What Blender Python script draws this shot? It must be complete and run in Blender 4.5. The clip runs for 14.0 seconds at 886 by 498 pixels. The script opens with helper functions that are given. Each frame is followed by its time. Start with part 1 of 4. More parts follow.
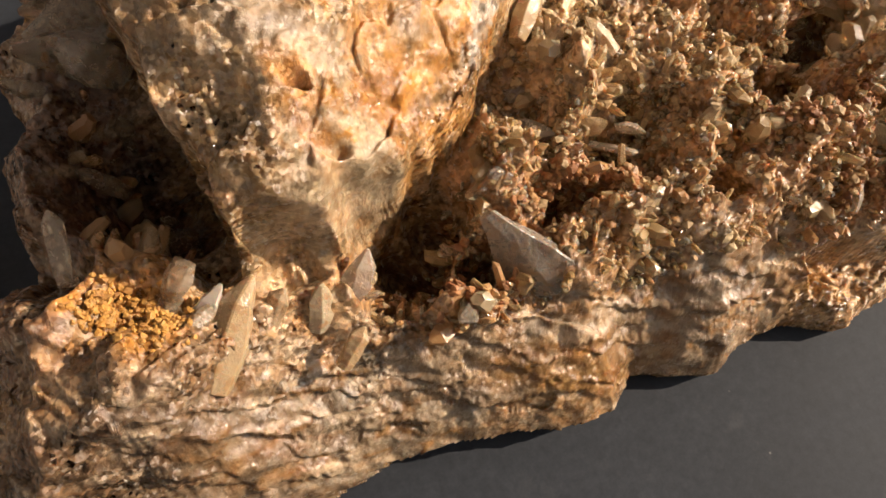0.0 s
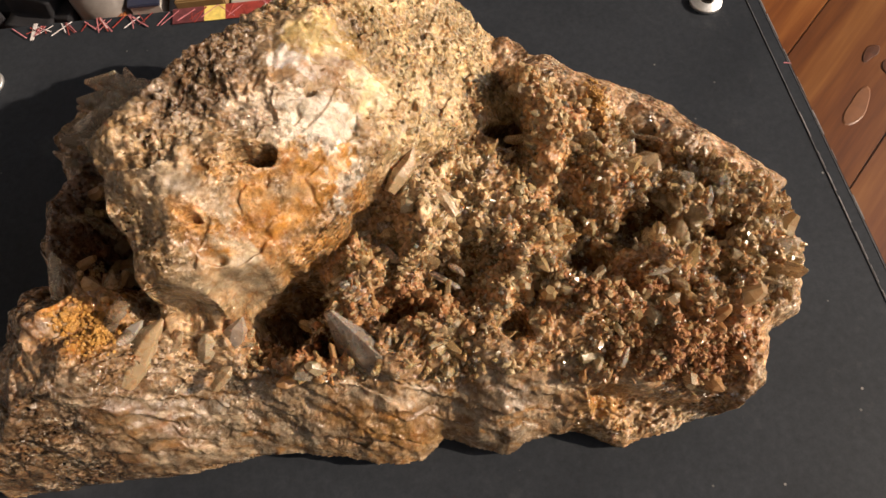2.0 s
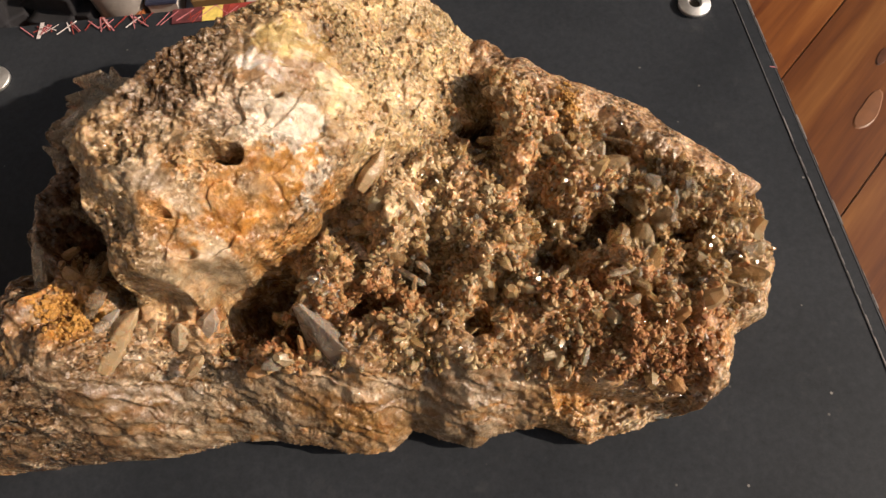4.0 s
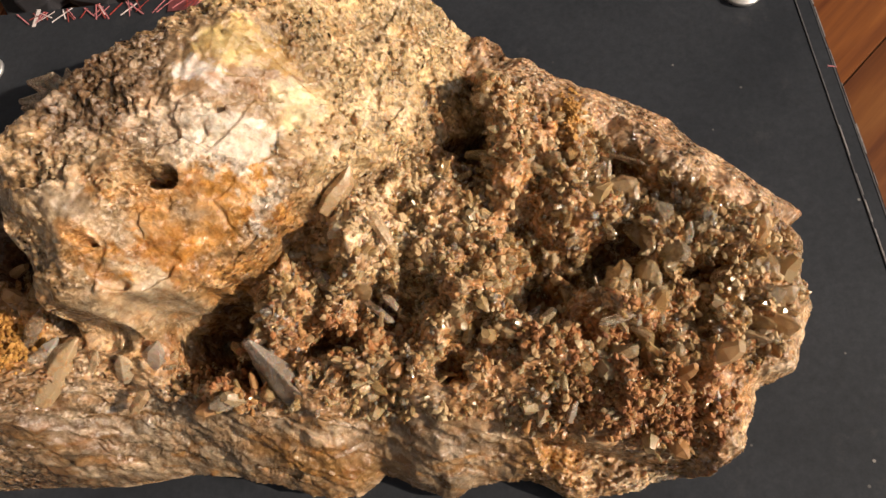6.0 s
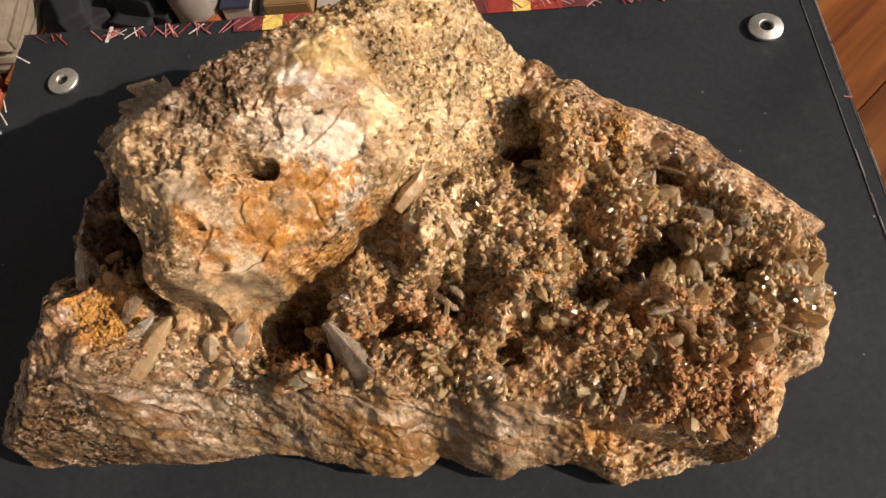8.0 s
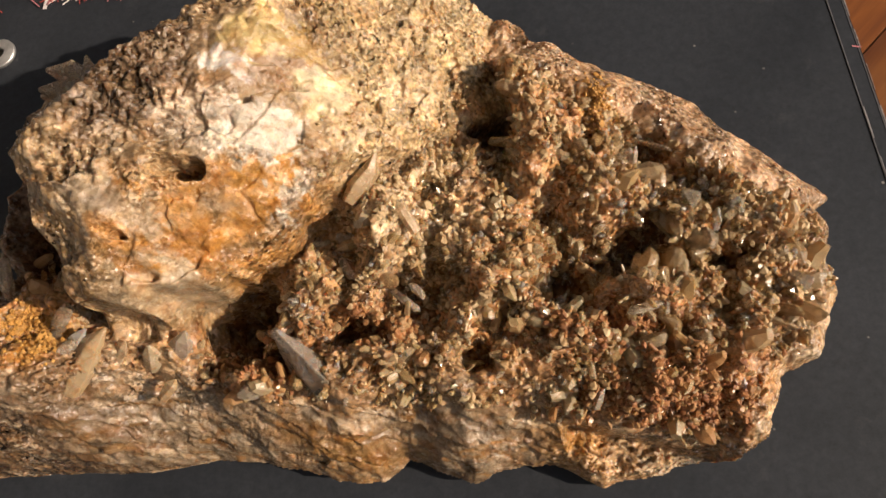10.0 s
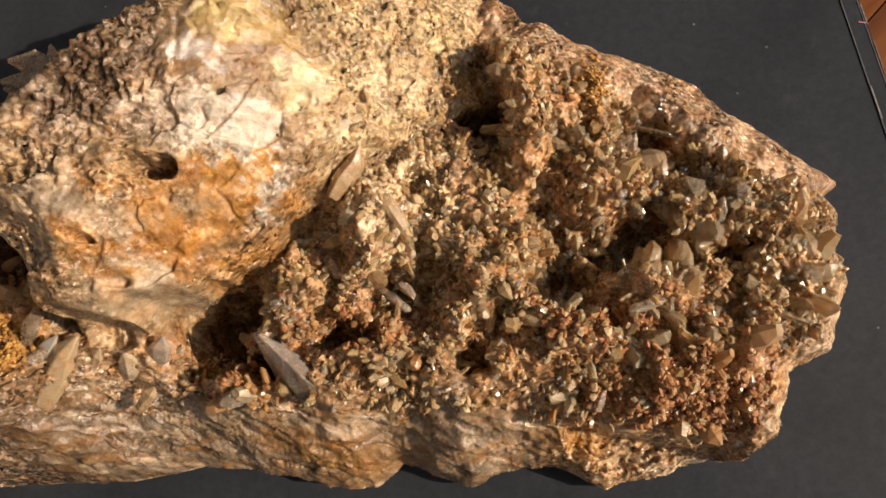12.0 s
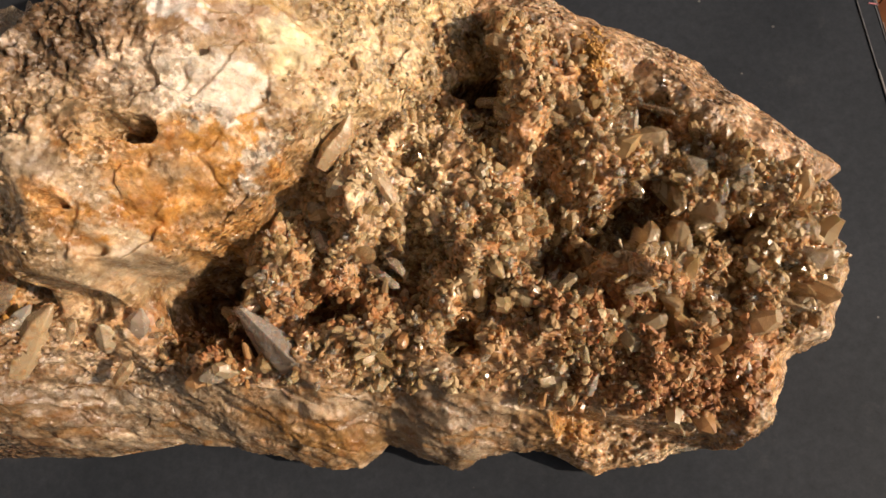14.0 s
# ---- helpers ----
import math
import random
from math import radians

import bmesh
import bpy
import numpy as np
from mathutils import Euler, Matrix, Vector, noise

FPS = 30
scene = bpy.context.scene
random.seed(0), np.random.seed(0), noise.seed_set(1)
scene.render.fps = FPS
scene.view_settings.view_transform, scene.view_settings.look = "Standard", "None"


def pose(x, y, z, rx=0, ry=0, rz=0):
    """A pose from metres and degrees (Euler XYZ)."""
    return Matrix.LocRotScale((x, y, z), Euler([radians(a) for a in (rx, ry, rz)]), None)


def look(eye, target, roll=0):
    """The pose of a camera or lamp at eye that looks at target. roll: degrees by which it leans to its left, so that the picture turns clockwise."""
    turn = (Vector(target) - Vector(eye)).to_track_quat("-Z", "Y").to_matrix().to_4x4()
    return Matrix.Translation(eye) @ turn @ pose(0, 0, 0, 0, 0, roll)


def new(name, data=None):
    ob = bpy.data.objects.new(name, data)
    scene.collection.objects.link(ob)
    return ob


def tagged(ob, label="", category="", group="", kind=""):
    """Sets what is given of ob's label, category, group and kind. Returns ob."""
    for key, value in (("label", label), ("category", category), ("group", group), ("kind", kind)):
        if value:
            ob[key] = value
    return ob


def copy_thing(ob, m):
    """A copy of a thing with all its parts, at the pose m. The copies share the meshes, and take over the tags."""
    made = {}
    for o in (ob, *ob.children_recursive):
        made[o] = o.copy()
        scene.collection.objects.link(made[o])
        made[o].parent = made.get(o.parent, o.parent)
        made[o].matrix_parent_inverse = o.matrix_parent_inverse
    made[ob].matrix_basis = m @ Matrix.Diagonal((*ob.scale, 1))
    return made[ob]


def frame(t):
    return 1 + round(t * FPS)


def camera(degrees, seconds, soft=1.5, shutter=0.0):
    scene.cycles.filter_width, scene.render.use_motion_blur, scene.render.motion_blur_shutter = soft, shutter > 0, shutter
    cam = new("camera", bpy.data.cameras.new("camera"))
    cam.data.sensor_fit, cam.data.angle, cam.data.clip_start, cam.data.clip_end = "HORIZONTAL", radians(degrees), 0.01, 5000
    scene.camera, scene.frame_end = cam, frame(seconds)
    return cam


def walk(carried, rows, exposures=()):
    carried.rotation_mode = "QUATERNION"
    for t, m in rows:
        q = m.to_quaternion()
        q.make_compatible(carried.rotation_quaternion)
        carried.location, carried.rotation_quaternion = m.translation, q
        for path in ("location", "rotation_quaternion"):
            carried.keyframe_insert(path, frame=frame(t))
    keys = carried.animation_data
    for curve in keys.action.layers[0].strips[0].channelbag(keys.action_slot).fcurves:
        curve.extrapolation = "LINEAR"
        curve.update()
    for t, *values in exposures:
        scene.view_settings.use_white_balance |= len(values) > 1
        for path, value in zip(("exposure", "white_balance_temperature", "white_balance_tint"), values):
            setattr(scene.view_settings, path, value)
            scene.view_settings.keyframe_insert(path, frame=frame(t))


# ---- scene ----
cam = camera(62.5, 14.0)
PATH = [
    (0, (-0.058, -0.051, 0.233), (0.313, 0.709, -1.579), 4.3),
    (0.5, (-0.04, -0.046, 0.268), (0.281, 0.708, -1.556), 9.2),
    (1, (-0.023, -0.061, 0.307), (0.222, 0.686, -1.532), 9.4),
    (1.5, (0.012, -0.065, 0.323), (0.167, 0.692, -1.522), 4.4),
    (2, (0.029, -0.067, 0.327), (0.072, 0.716, -1.513), -3.6),
    (2.5, (0.059, -0.051, 0.303), (-0.025, 0.719, -1.541), -11.5),
    (3, (0.054, -0.067, 0.321), (-0.034, 0.764, -1.496), -10.4),
    (3.2, (0.046, -0.073, 0.335), (0.027, 0.724, -1.499), -6.9),
    (5.3, (0.082, -0.059, 0.311), (-0.116, 0.71, -1.525), -17.5),
    (5.5, (0.086, -0.049, 0.304), (-0.144, 0.694, -1.539), -19.8),
    (6, (0.089, -0.039, 0.306), (-0.144, 0.676, -1.547), -20.3),
    (6.5, (0.091, -0.037, 0.301), (-0.156, 0.686, -1.547), -20.2),
    (7, (0.091, -0.061, 0.308), (-0.16, 0.786, -1.486), -18.0),
    (7.5, (0.067, -0.073, 0.335), (-0.117, 0.775, -1.467), -12.6),
    (8, (0.065, -0.063, 0.329), (-0.147, 0.74, -1.49), -15.8),
    (8.5, (0.068, -0.054, 0.323), (-0.157, 0.702, -1.516), -17.9),
    (8.7, (0.076, -0.047, 0.313), (-0.165, 0.685, -1.533), -20.4),
    (11, (0.081, -0.031, 0.304), (-0.155, 0.602, -1.579), -22.9),
    (11.5, (0.08, -0.028, 0.297), (-0.151, 0.593, -1.59), -23.1),
    (12, (0.08, -0.024, 0.297), (-0.146, 0.57, -1.599), -24.2),
    (12.5, (0.077, -0.025, 0.295), (-0.129, 0.56, -1.606), -21.6),
    (13, (0.078, -0.029, 0.288), (-0.129, 0.557, -1.613), -20.8),
    (13.5, (0.079, -0.025, 0.289), (-0.122, 0.538, -1.619), -22.2),
    (14, (0.08, -0.024, 0.288), (-0.133, 0.527, -1.622), -23.1),
]
walk(cam, [(t, look(eye, target, roll)) for t, eye, target, roll in PATH], [(0.0, 0.76), (0.5, 0.54), (1.0, 0.4), (1.6, 0.32), (14.0, 0.3)])

# ---- light ----
SUN_WAY = Vector((1.0, -0.17, 0.54)).normalized()      # towards the sun
world = bpy.data.worlds.new("world")
scene.world = world
world.use_nodes = True
wn = world.node_tree.nodes
sky = wn.new("ShaderNodeTexSky")
sky.sky_type, sky.sun_disc = "NISHITA", False
sky.sun_elevation = math.asin(SUN_WAY.z)
sky.sun_rotation = math.atan2(SUN_WAY.x, SUN_WAY.y)
world.node_tree.links.new(sky.outputs[0], wn["Background"].inputs[0])
wn["Background"].inputs[1].default_value = 0.06
sun = new("sun", bpy.data.lights.new("sun", "SUN"))
sun.data.energy, sun.data.angle, sun.data.color = 4.7, radians(0.6), (1.0, 0.81, 0.625)
sun.matrix_world = look(SUN_WAY * 3, (0, 0, 0))


# added fill lamp in the unseen wall opening, tuned to lift the dark areas
fill = new("window_light", bpy.data.lights.new("window_light", "AREA"))
fill.data.shape, fill.data.size, fill.data.size_y, fill.data.energy, fill.data.color = "RECTANGLE", 2.9, 1.5, 18.0, (0.95, 0.96, 1.0)
fill.matrix_world = look((1.97, -0.2, 0.95), (0.0, -0.2, 0.6))


# ---- materials ----
def material(name):
    m = bpy.data.materials.new(name)
    m.use_nodes = True
    return m, m.node_tree.nodes, m.node_tree.links, m.node_tree.nodes["Principled BSDF"]


def noise_node(n, l, scale, detail=6, rough=0.6, coord=None):
    t = n.new("ShaderNodeTexNoise")
    t.inputs["Scale"].default_value, t.inputs["Detail"].default_value, t.inputs["Roughness"].default_value = scale, detail, rough
    if coord is None:
        coord = n.new("ShaderNodeTexCoord").outputs["Object"]
    l.new(coord, t.inputs["Vector"])
    return t


def ramp_node(n, l, fac, stops):
    r = n.new("ShaderNodeValToRGB")
    while len(r.color_ramp.elements) < len(stops):
        r.color_ramp.elements.new(0.5)
    for e, (p, c) in zip(r.color_ramp.elements, stops):
        e.position, e.color = p, (*c, 1) if len(c) == 3 else (c[0], c[0], c[0], 1)
    l.new(fac, r.inputs[0])
    return r


def mix_node(n, l, mode, fac, a, b):
    m = n.new("ShaderNodeMix")
    m.data_type, m.blend_type = "RGBA", mode
    for sock, v in ((m.inputs[0], fac), (m.inputs[6], a), (m.inputs[7], b)):
        if isinstance(v, bpy.types.NodeSocket):
            l.new(v, sock)
        elif isinstance(v, (int, float)):
            sock.default_value = v
        else:
            sock.default_value = (*v, 1)
    return m.outputs[2]


def bump_node(n, l, height, strength, distance, normal=None):
    b = n.new("ShaderNodeBump")
    b.inputs["Strength"].default_value, b.inputs["Distance"].default_value = strength, distance
    l.new(height, b.inputs["Height"])
    if normal is not None:
        l.new(normal, b.inputs["Normal"])
    return b.outputs[0]


def glint_normal(n, l, coord, scale, amount, base=None):
    """Tiny facets, each leaning its own way, as in broken quartz. amount: a socket, 0 to 1 and more."""
    v = n.new("ShaderNodeTexVoronoi")
    v.inputs["Scale"].default_value = scale
    l.new(coord, v.inputs["Vector"])
    s = n.new("ShaderNodeVectorMath")
    s.operation = "SUBTRACT"
    l.new(v.outputs["Color"], s.inputs[0])
    s.inputs[1].default_value = (0.5, 0.5, 0.5)
    k = n.new("ShaderNodeVectorMath")
    k.operation = "SCALE"
    l.new(s.outputs[0], k.inputs[0])
    l.new(amount, k.inputs["Scale"])
    a = n.new("ShaderNodeVectorMath")
    a.operation = "ADD"
    l.new(k.outputs[0], a.inputs[0])
    l.new(base if base is not None else n.new("ShaderNodeNewGeometry").outputs["Normal"], a.inputs[1])
    u = n.new("ShaderNodeVectorMath")
    u.operation = "NORMALIZE"
    l.new(a.outputs[0], u.inputs[0])
    return u.outputs[0]


def rock_material():
    m, n, l, p = material("vein_quartz")
    co = n.new("ShaderNodeTexCoord").outputs["Object"]
    at = n.new("ShaderNodeAttribute")
    at.attribute_name = "mineral"
    grain = noise_node(n, l, 420, 8, 0.7, co)
    tone = ramp_node(n, l, grain.outputs[0], [(0.28, (0.72,)), (0.5, (1.0,)), (0.72, (1.2,))])
    col = mix_node(n, l, "MULTIPLY", 1.0, at.outputs["Color"], tone.outputs[0])
    stain = noise_node(n, l, 95, 6, 0.65, co)
    sf = ramp_node(n, l, stain.outputs[0], [(0.52, (0.0,)), (0.66, (0.5,))])
    col = mix_node(n, l, "MULTIPLY", sf.outputs[0], col, (0.72, 0.45, 0.2))
    grains = n.new("ShaderNodeTexVoronoi")
    grains.inputs["Scale"].default_value = 780
    l.new(co, grains.inputs["Vector"])
    sep = n.new("ShaderNodeSeparateColor")
    l.new(grains.outputs["Color"], sep.inputs[0])
    fleck = ramp_node(n, l, sep.outputs[0], [(0.0, (0.62,)), (0.5, (1.0,)), (1.0, (1.38,))])
    col = mix_node(n, l, "MULTIPLY", at.outputs["Alpha"], col, fleck.outputs[0])
    l.new(col, p.inputs["Base Color"])
    rr = noise_node(n, l, 260, 4, 0.6, co)
    ro = ramp_node(n, l, rr.outputs[0], [(0.35, (0.12,)), (0.65, (0.32,))])
    l.new(ro.outputs[0], p.inputs["Roughness"])
    p.inputs["Specular IOR Level"].default_value = 0.9
    p.inputs["Subsurface Weight"].default_value = 0.35
    p.inputs["Subsurface Radius"].default_value = (1.0, 0.62, 0.36)
    p.inputs["Subsurface Scale"].default_value = 0.0035
    patch = noise_node(n, l, 70, 4, 0.6, co)
    calm = ramp_node(n, l, patch.outputs[0], [(0.40, (0.55,)), (0.60, (1.4,))])
    spark = ramp_node(n, l, patch.outputs[0], [(0.42, (0.35,)), (0.60, (2.4,))])
    amounts = []
    for sock in (calm.outputs[0], spark.outputs[0]):
        k = n.new("ShaderNodeMath")
        k.operation = "MULTIPLY"
        l.new(sock, k.inputs[0])
        l.new(at.outputs["Alpha"], k.inputs[1])
        amounts.append(k.outputs[0])
    gl = glint_normal(n, l, co, 420, amounts[0])
    gl = glint_normal(n, l, co, 950, amounts[1], gl)
    nb = bump_node(n, l, grain.outputs[0], 0.5, 0.0012, gl)
    l.new(nb, p.inputs["Normal"])
    return m


def crystal_material(name, tints, clear, rough, dirt=0.6, milky=0.6, grain=520):
    m, n, l, p = material(name)
    co = n.new("ShaderNodeTexCoord").outputs["Object"]
    rnd = n.new("ShaderNodeNewGeometry").outputs["Random Per Island"]
    inf = n.new("ShaderNodeObjectInfo").outputs["Random"]
    add = n.new("ShaderNodeMath")
    add.operation = "ADD"
    l.new(rnd, add.inputs[0])
    l.new(inf, add.inputs[1])
    fr = n.new("ShaderNodeMath")
    fr.operation = "FRACT"
    l.new(add.outputs[0], fr.inputs[0])
    c = ramp_node(n, l, fr.outputs[0], [(i / (len(tints) - 1), t) for i, t in enumerate(tints)])
    dust = noise_node(n, l, grain, 5, 0.7, co)
    df = ramp_node(n, l, dust.outputs[0], [(0.5, (0.0,)), (0.66, (dirt,))])
    col = mix_node(n, l, "MULTIPLY", df.outputs[0], c.outputs[0], (0.75, 0.52, 0.28))
    l.new(col, p.inputs["Base Color"])
    p.inputs["IOR"].default_value = 1.54
    p.inputs["Transmission Weight"].default_value = clear
    p.inputs["Subsurface Weight"].default_value = milky
    p.inputs["Subsurface Radius"].default_value = (1.0, 0.65, 0.4)
    p.inputs["Subsurface Scale"].default_value = 0.003
    rr = ramp_node(n, l, dust.outputs[0], [(0.4, (rough,)), (0.65, (rough + 0.35,))])
    l.new(rr.outputs[0], p.inputs["Roughness"])
    veil = noise_node(n, l, 3.0, 5, 0.6, co)
    l.new(bump_node(n, l, veil.outputs[0], 0.25, 0.002, bump_node(n, l, dust.outputs[0], 0.35, min(0.03 / grain, 0.0013))), p.inputs["Normal"])
    return m


def crumb_material(name, tints):
    m, n, l, p = material(name)
    rnd = n.new("ShaderNodeNewGeometry").outputs["Random Per Island"]
    c = ramp_node(n, l, rnd, [(i / (len(tints) - 1), t) for i, t in enumerate(tints)])
    co = n.new("ShaderNodeTexCoord").outputs["Object"]
    g = noise_node(n, l, 900, 4, 0.7, co)
    t = ramp_node(n, l, g.outputs[0], [(0.3, (0.55,)), (0.7, (1.25,))])
    l.new(mix_node(n, l, "MULTIPLY", 1.0, c.outputs[0], t.outputs[0]), p.inputs["Base Color"])
    p.inputs["Roughness"].default_value = 0.6
    l.new(bump_node(n, l, g.outputs[0], 0.6, 0.0006), p.inputs["Normal"])
    return m


def plain_material(name, colour, rough=0.6, metal=0.0, scale=60, spread=0.25, bump=0.0005):
    m, n, l, p = material(name)
    g = noise_node(n, l, scale, 6, 0.65)
    t = ramp_node(n, l, g.outputs[0], [(0.3, (1 - spread,)), (0.7, (1 + spread,))])
    l.new(mix_node(n, l, "MULTIPLY", 1.0, colour, t.outputs[0]), p.inputs["Base Color"])
    p.inputs["Roughness"].default_value, p.inputs["Metallic"].default_value = rough, metal
    l.new(bump_node(n, l, g.outputs[0], 0.3, bump), p.inputs["Normal"])
    return m


def box_material():
    m, n, l, p = material("black_paper")
    co = n.new("ShaderNodeTexCoord").outputs["Object"]
    cloud = noise_node(n, l, 16, 10, 0.72, co)
    base = ramp_node(n, l, cloud.outputs[0], [(0.3, (0.0165, 0.0195, 0.025)), (0.7, (0.029, 0.033, 0.041))])
    v = n.new("ShaderNodeTexVoronoi")
    v.inputs["Scale"].default_value = 95
    l.new(co, v.inputs["Vector"])
    speck = ramp_node(n, l, v.outputs["Distance"], [(0.045, (1.0,)), (0.075, (0.0,))])
    gate = noise_node(n, l, 40, 2, 0.5, co)
    gr = ramp_node(n, l, gate.outputs[0], [(0.52, (0.0,)), (0.60, (1.0,))])
    k = n.new("ShaderNodeMath")
    k.operation = "MULTIPLY"
    l.new(speck.outputs[0], k.inputs[0])
    l.new(gr.outputs[0], k.inputs[1])
    fine = noise_node(n, l, 700, 3, 0.6, co)
    fibre = noise_node(n, l, 260, 8, 0.8, co)
    fr = ramp_node(n, l, fibre.outputs[0], [(0.3, (0.72,)), (0.7, (1.32,))])
    paper = mix_node(n, l, "MULTIPLY", 1.0, base.outputs[0], fr.outputs[0])
    smear = noise_node(n, l, 34, 6, 0.7, co)
    sm = ramp_node(n, l, smear.outputs[0], [(0.60, (0.0,)), (0.76, (0.35,))])
    dusty = mix_node(n, l, "MIX", sm.outputs[0], paper, (0.080, 0.082, 0.086))
    col = mix_node(n, l, "MIX", k.outputs[0], dusty, (0.22, 0.21, 0.2))
    l.new(col, p.inputs["Base Color"])
    rr = ramp_node(n, l, cloud.outputs[0], [(0.3, (0.55,)), (0.7, (0.72,))])
    l.new(rr.outputs[0], p.inputs["Roughness"])
    p.inputs["Specular IOR Level"].default_value = 0.2
    l.new(bump_node(n, l, fine.outputs[0], 0.10, 0.0002), p.inputs["Normal"])
    return m


def wood_material():
    m, n, l, p = material("varnished_pine")
    tc = n.new("ShaderNodeTexCoord").outputs["Object"]
    inf = n.new("ShaderNodeObjectInfo").outputs["Random"]
    mp = n.new("ShaderNodeMapping")
    mp.inputs["Scale"].default_value = (1.5, 22, 22)
    l.new(tc, mp.inputs["Vector"])
    off = n.new("ShaderNodeVectorMath")
    off.operation = "ADD"
    l.new(mp.outputs[0], off.inputs[0])
    l.new(inf, off.inputs[1])
    g = noise_node(n, l, 2.2, 8, 0.6, off.outputs[0])
    c = ramp_node(n, l, g.outputs[0], [(0.3, (0.10, 0.026, 0.007)), (0.5, (0.20, 0.066, 0.015)), (0.72, (0.32, 0.13, 0.034))])
    tone = ramp_node(n, l, inf, [(0.0, (0.7,)), (1.0, (1.15,))])
    l.new(mix_node(n, l, "MULTIPLY", 1.0, c.outputs[0], tone.outputs[0]), p.inputs["Base Color"])
    p.inputs["Roughness"].default_value = 0.35
    l.new(bump_node(n, l, g.outputs[0], 0.15, 0.001), p.inputs["Normal"])
    return m


ROCK = rock_material()
CLEAR = crystal_material("clear_quartz", [(0.82, 0.74, 0.62), (0.72, 0.60, 0.44), (0.86, 0.80, 0.72), (0.66, 0.52, 0.34)], 0.80, 0.05, 0.4, 0.2)
GLASSY = crystal_material("glassy_quartz", [(0.74, 0.64, 0.54), (0.66, 0.55, 0.44), (0.80, 0.72, 0.64)], 0.60, 0.07, 0.5, 0.5, 3.0)
GLASSY_SMOKY = crystal_material("glassy_smoky_quartz", [(0.64, 0.50, 0.35), (0.56, 0.43, 0.29), (0.70, 0.58, 0.44)], 0.75, 0.05, 0.8, 0.2, 5.0)
MILKY = crystal_material("milky_quartz", [(0.58, 0.48, 0.39), (0.50, 0.41, 0.33), (0.62, 0.53, 0.45)], 0.65, 0.14, 0.8, 0.4, 6.0)
PALE = crystal_material("pale_quartz", [(0.66, 0.50, 0.32), (0.58, 0.41, 0.23), (0.74, 0.60, 0.42)], 0.45, 0.10, 0.8, 0.3, 5.0)
COATED = crystal_material("dusty_quartz", [(0.76, 0.57, 0.32), (0.66, 0.45, 0.20), (0.82, 0.68, 0.45), (0.56, 0.35, 0.15)], 0.62, 0.09, 0.6, 0.2)
SMOKY = crystal_material("smoky_quartz", [(0.74, 0.54, 0.29), (0.64, 0.43, 0.19), (0.80, 0.63, 0.40), (0.68, 0.46, 0.23)], 0.75, 0.09, 0.5, 0.1)
RUSTY = crystal_material("rusty_quartz", [(0.56, 0.30, 0.12), (0.66, 0.41, 0.19), (0.44, 0.20, 0.07), (0.64, 0.46, 0.26)], 0.45, 0.15, 0.7, 0.1)
CRUMB_TAN = crumb_material("tan_crust", [(0.50, 0.35, 0.18), (0.38, 0.23, 0.10), (0.58, 0.45, 0.26), (0.30, 0.17, 0.07)])
CRUMB_RED = crumb_material("iron_crust", [(0.30, 0.11, 0.035), (0.40, 0.18, 0.06), (0.20, 0.07, 0.025), (0.46, 0.26, 0.10)])
CRUMB_OCHRE = crumb_material("ochre_crust", [(0.42, 0.20, 0.036), (0.50, 0.27, 0.065), (0.30, 0.135, 0.03)])
BLACK = box_material()
WOOD = wood_material()
STEEL = plain_material("zinc_steel", (0.72, 0.71, 0.70), 0.5, 1.0, 300, 0.15, 0.0002)
WORN = plain_material("worn_paper_edge", (0.20, 0.19, 0.19), 0.7, 0, 400, 0.5)
PINK = plain_material("pink_ink", (0.55, 0.20, 0.22), 0.5, 0, 300, 0.35)
WHITE_INK = plain_material("white_ink", (0.72, 0.66, 0.66), 0.5, 0, 300, 0.2)
RED_INK = plain_material("red_ink", (0.30, 0.045, 0.035), 0.5, 0, 300, 0.3)
YELLOW_INK = plain_material("yellow_ink", (0.80, 0.62, 0.16), 0.5, 0, 200, 0.25)
MAROON_INK = plain_material("maroon_ink", (0.13, 0.035, 0.04), 0.5, 0, 200, 0.4)
PLASTER = plain_material("painted_plaster", (0.72, 0.68, 0.62), 0.8, 0, 20, 0.08)


# ---- helpers of the build ----
def mesh_of(name, bm, mat, smooth=False):
    me = bpy.data.meshes.new(name)
    bm.to_mesh(me)
    bm.free()
    me.materials.append(mat)
    if smooth:
        for f in me.polygons:
            f.use_smooth = True
    return me


def part(name, bm, mat, parent, label="", smooth=False):
    ob = new(name, mesh_of(name, bm, mat, smooth))
    ob.parent = parent
    return tagged(ob, label) if label else ob


def thing(name, label, category, group="", kind="", at=(0, 0, 0)):
    ob = new(name)
    ob.empty_display_size = 0.02
    ob.location = at
    return tagged(ob, label, category, group, kind)


def block(sx, sy, sz, at=(0, 0, 0), bevel=0.0, rz=0.0):
    bm = bmesh.new()
    bmesh.ops.create_cube(bm, size=1.0, matrix=pose(*at, 0, 0, rz) @ Matrix.Diagonal((sx, sy, sz, 1)))
    if bevel:
        bmesh.ops.bevel(bm, geom=bm.edges[:], offset=bevel, segments=2, affect="EDGES")
    return bm


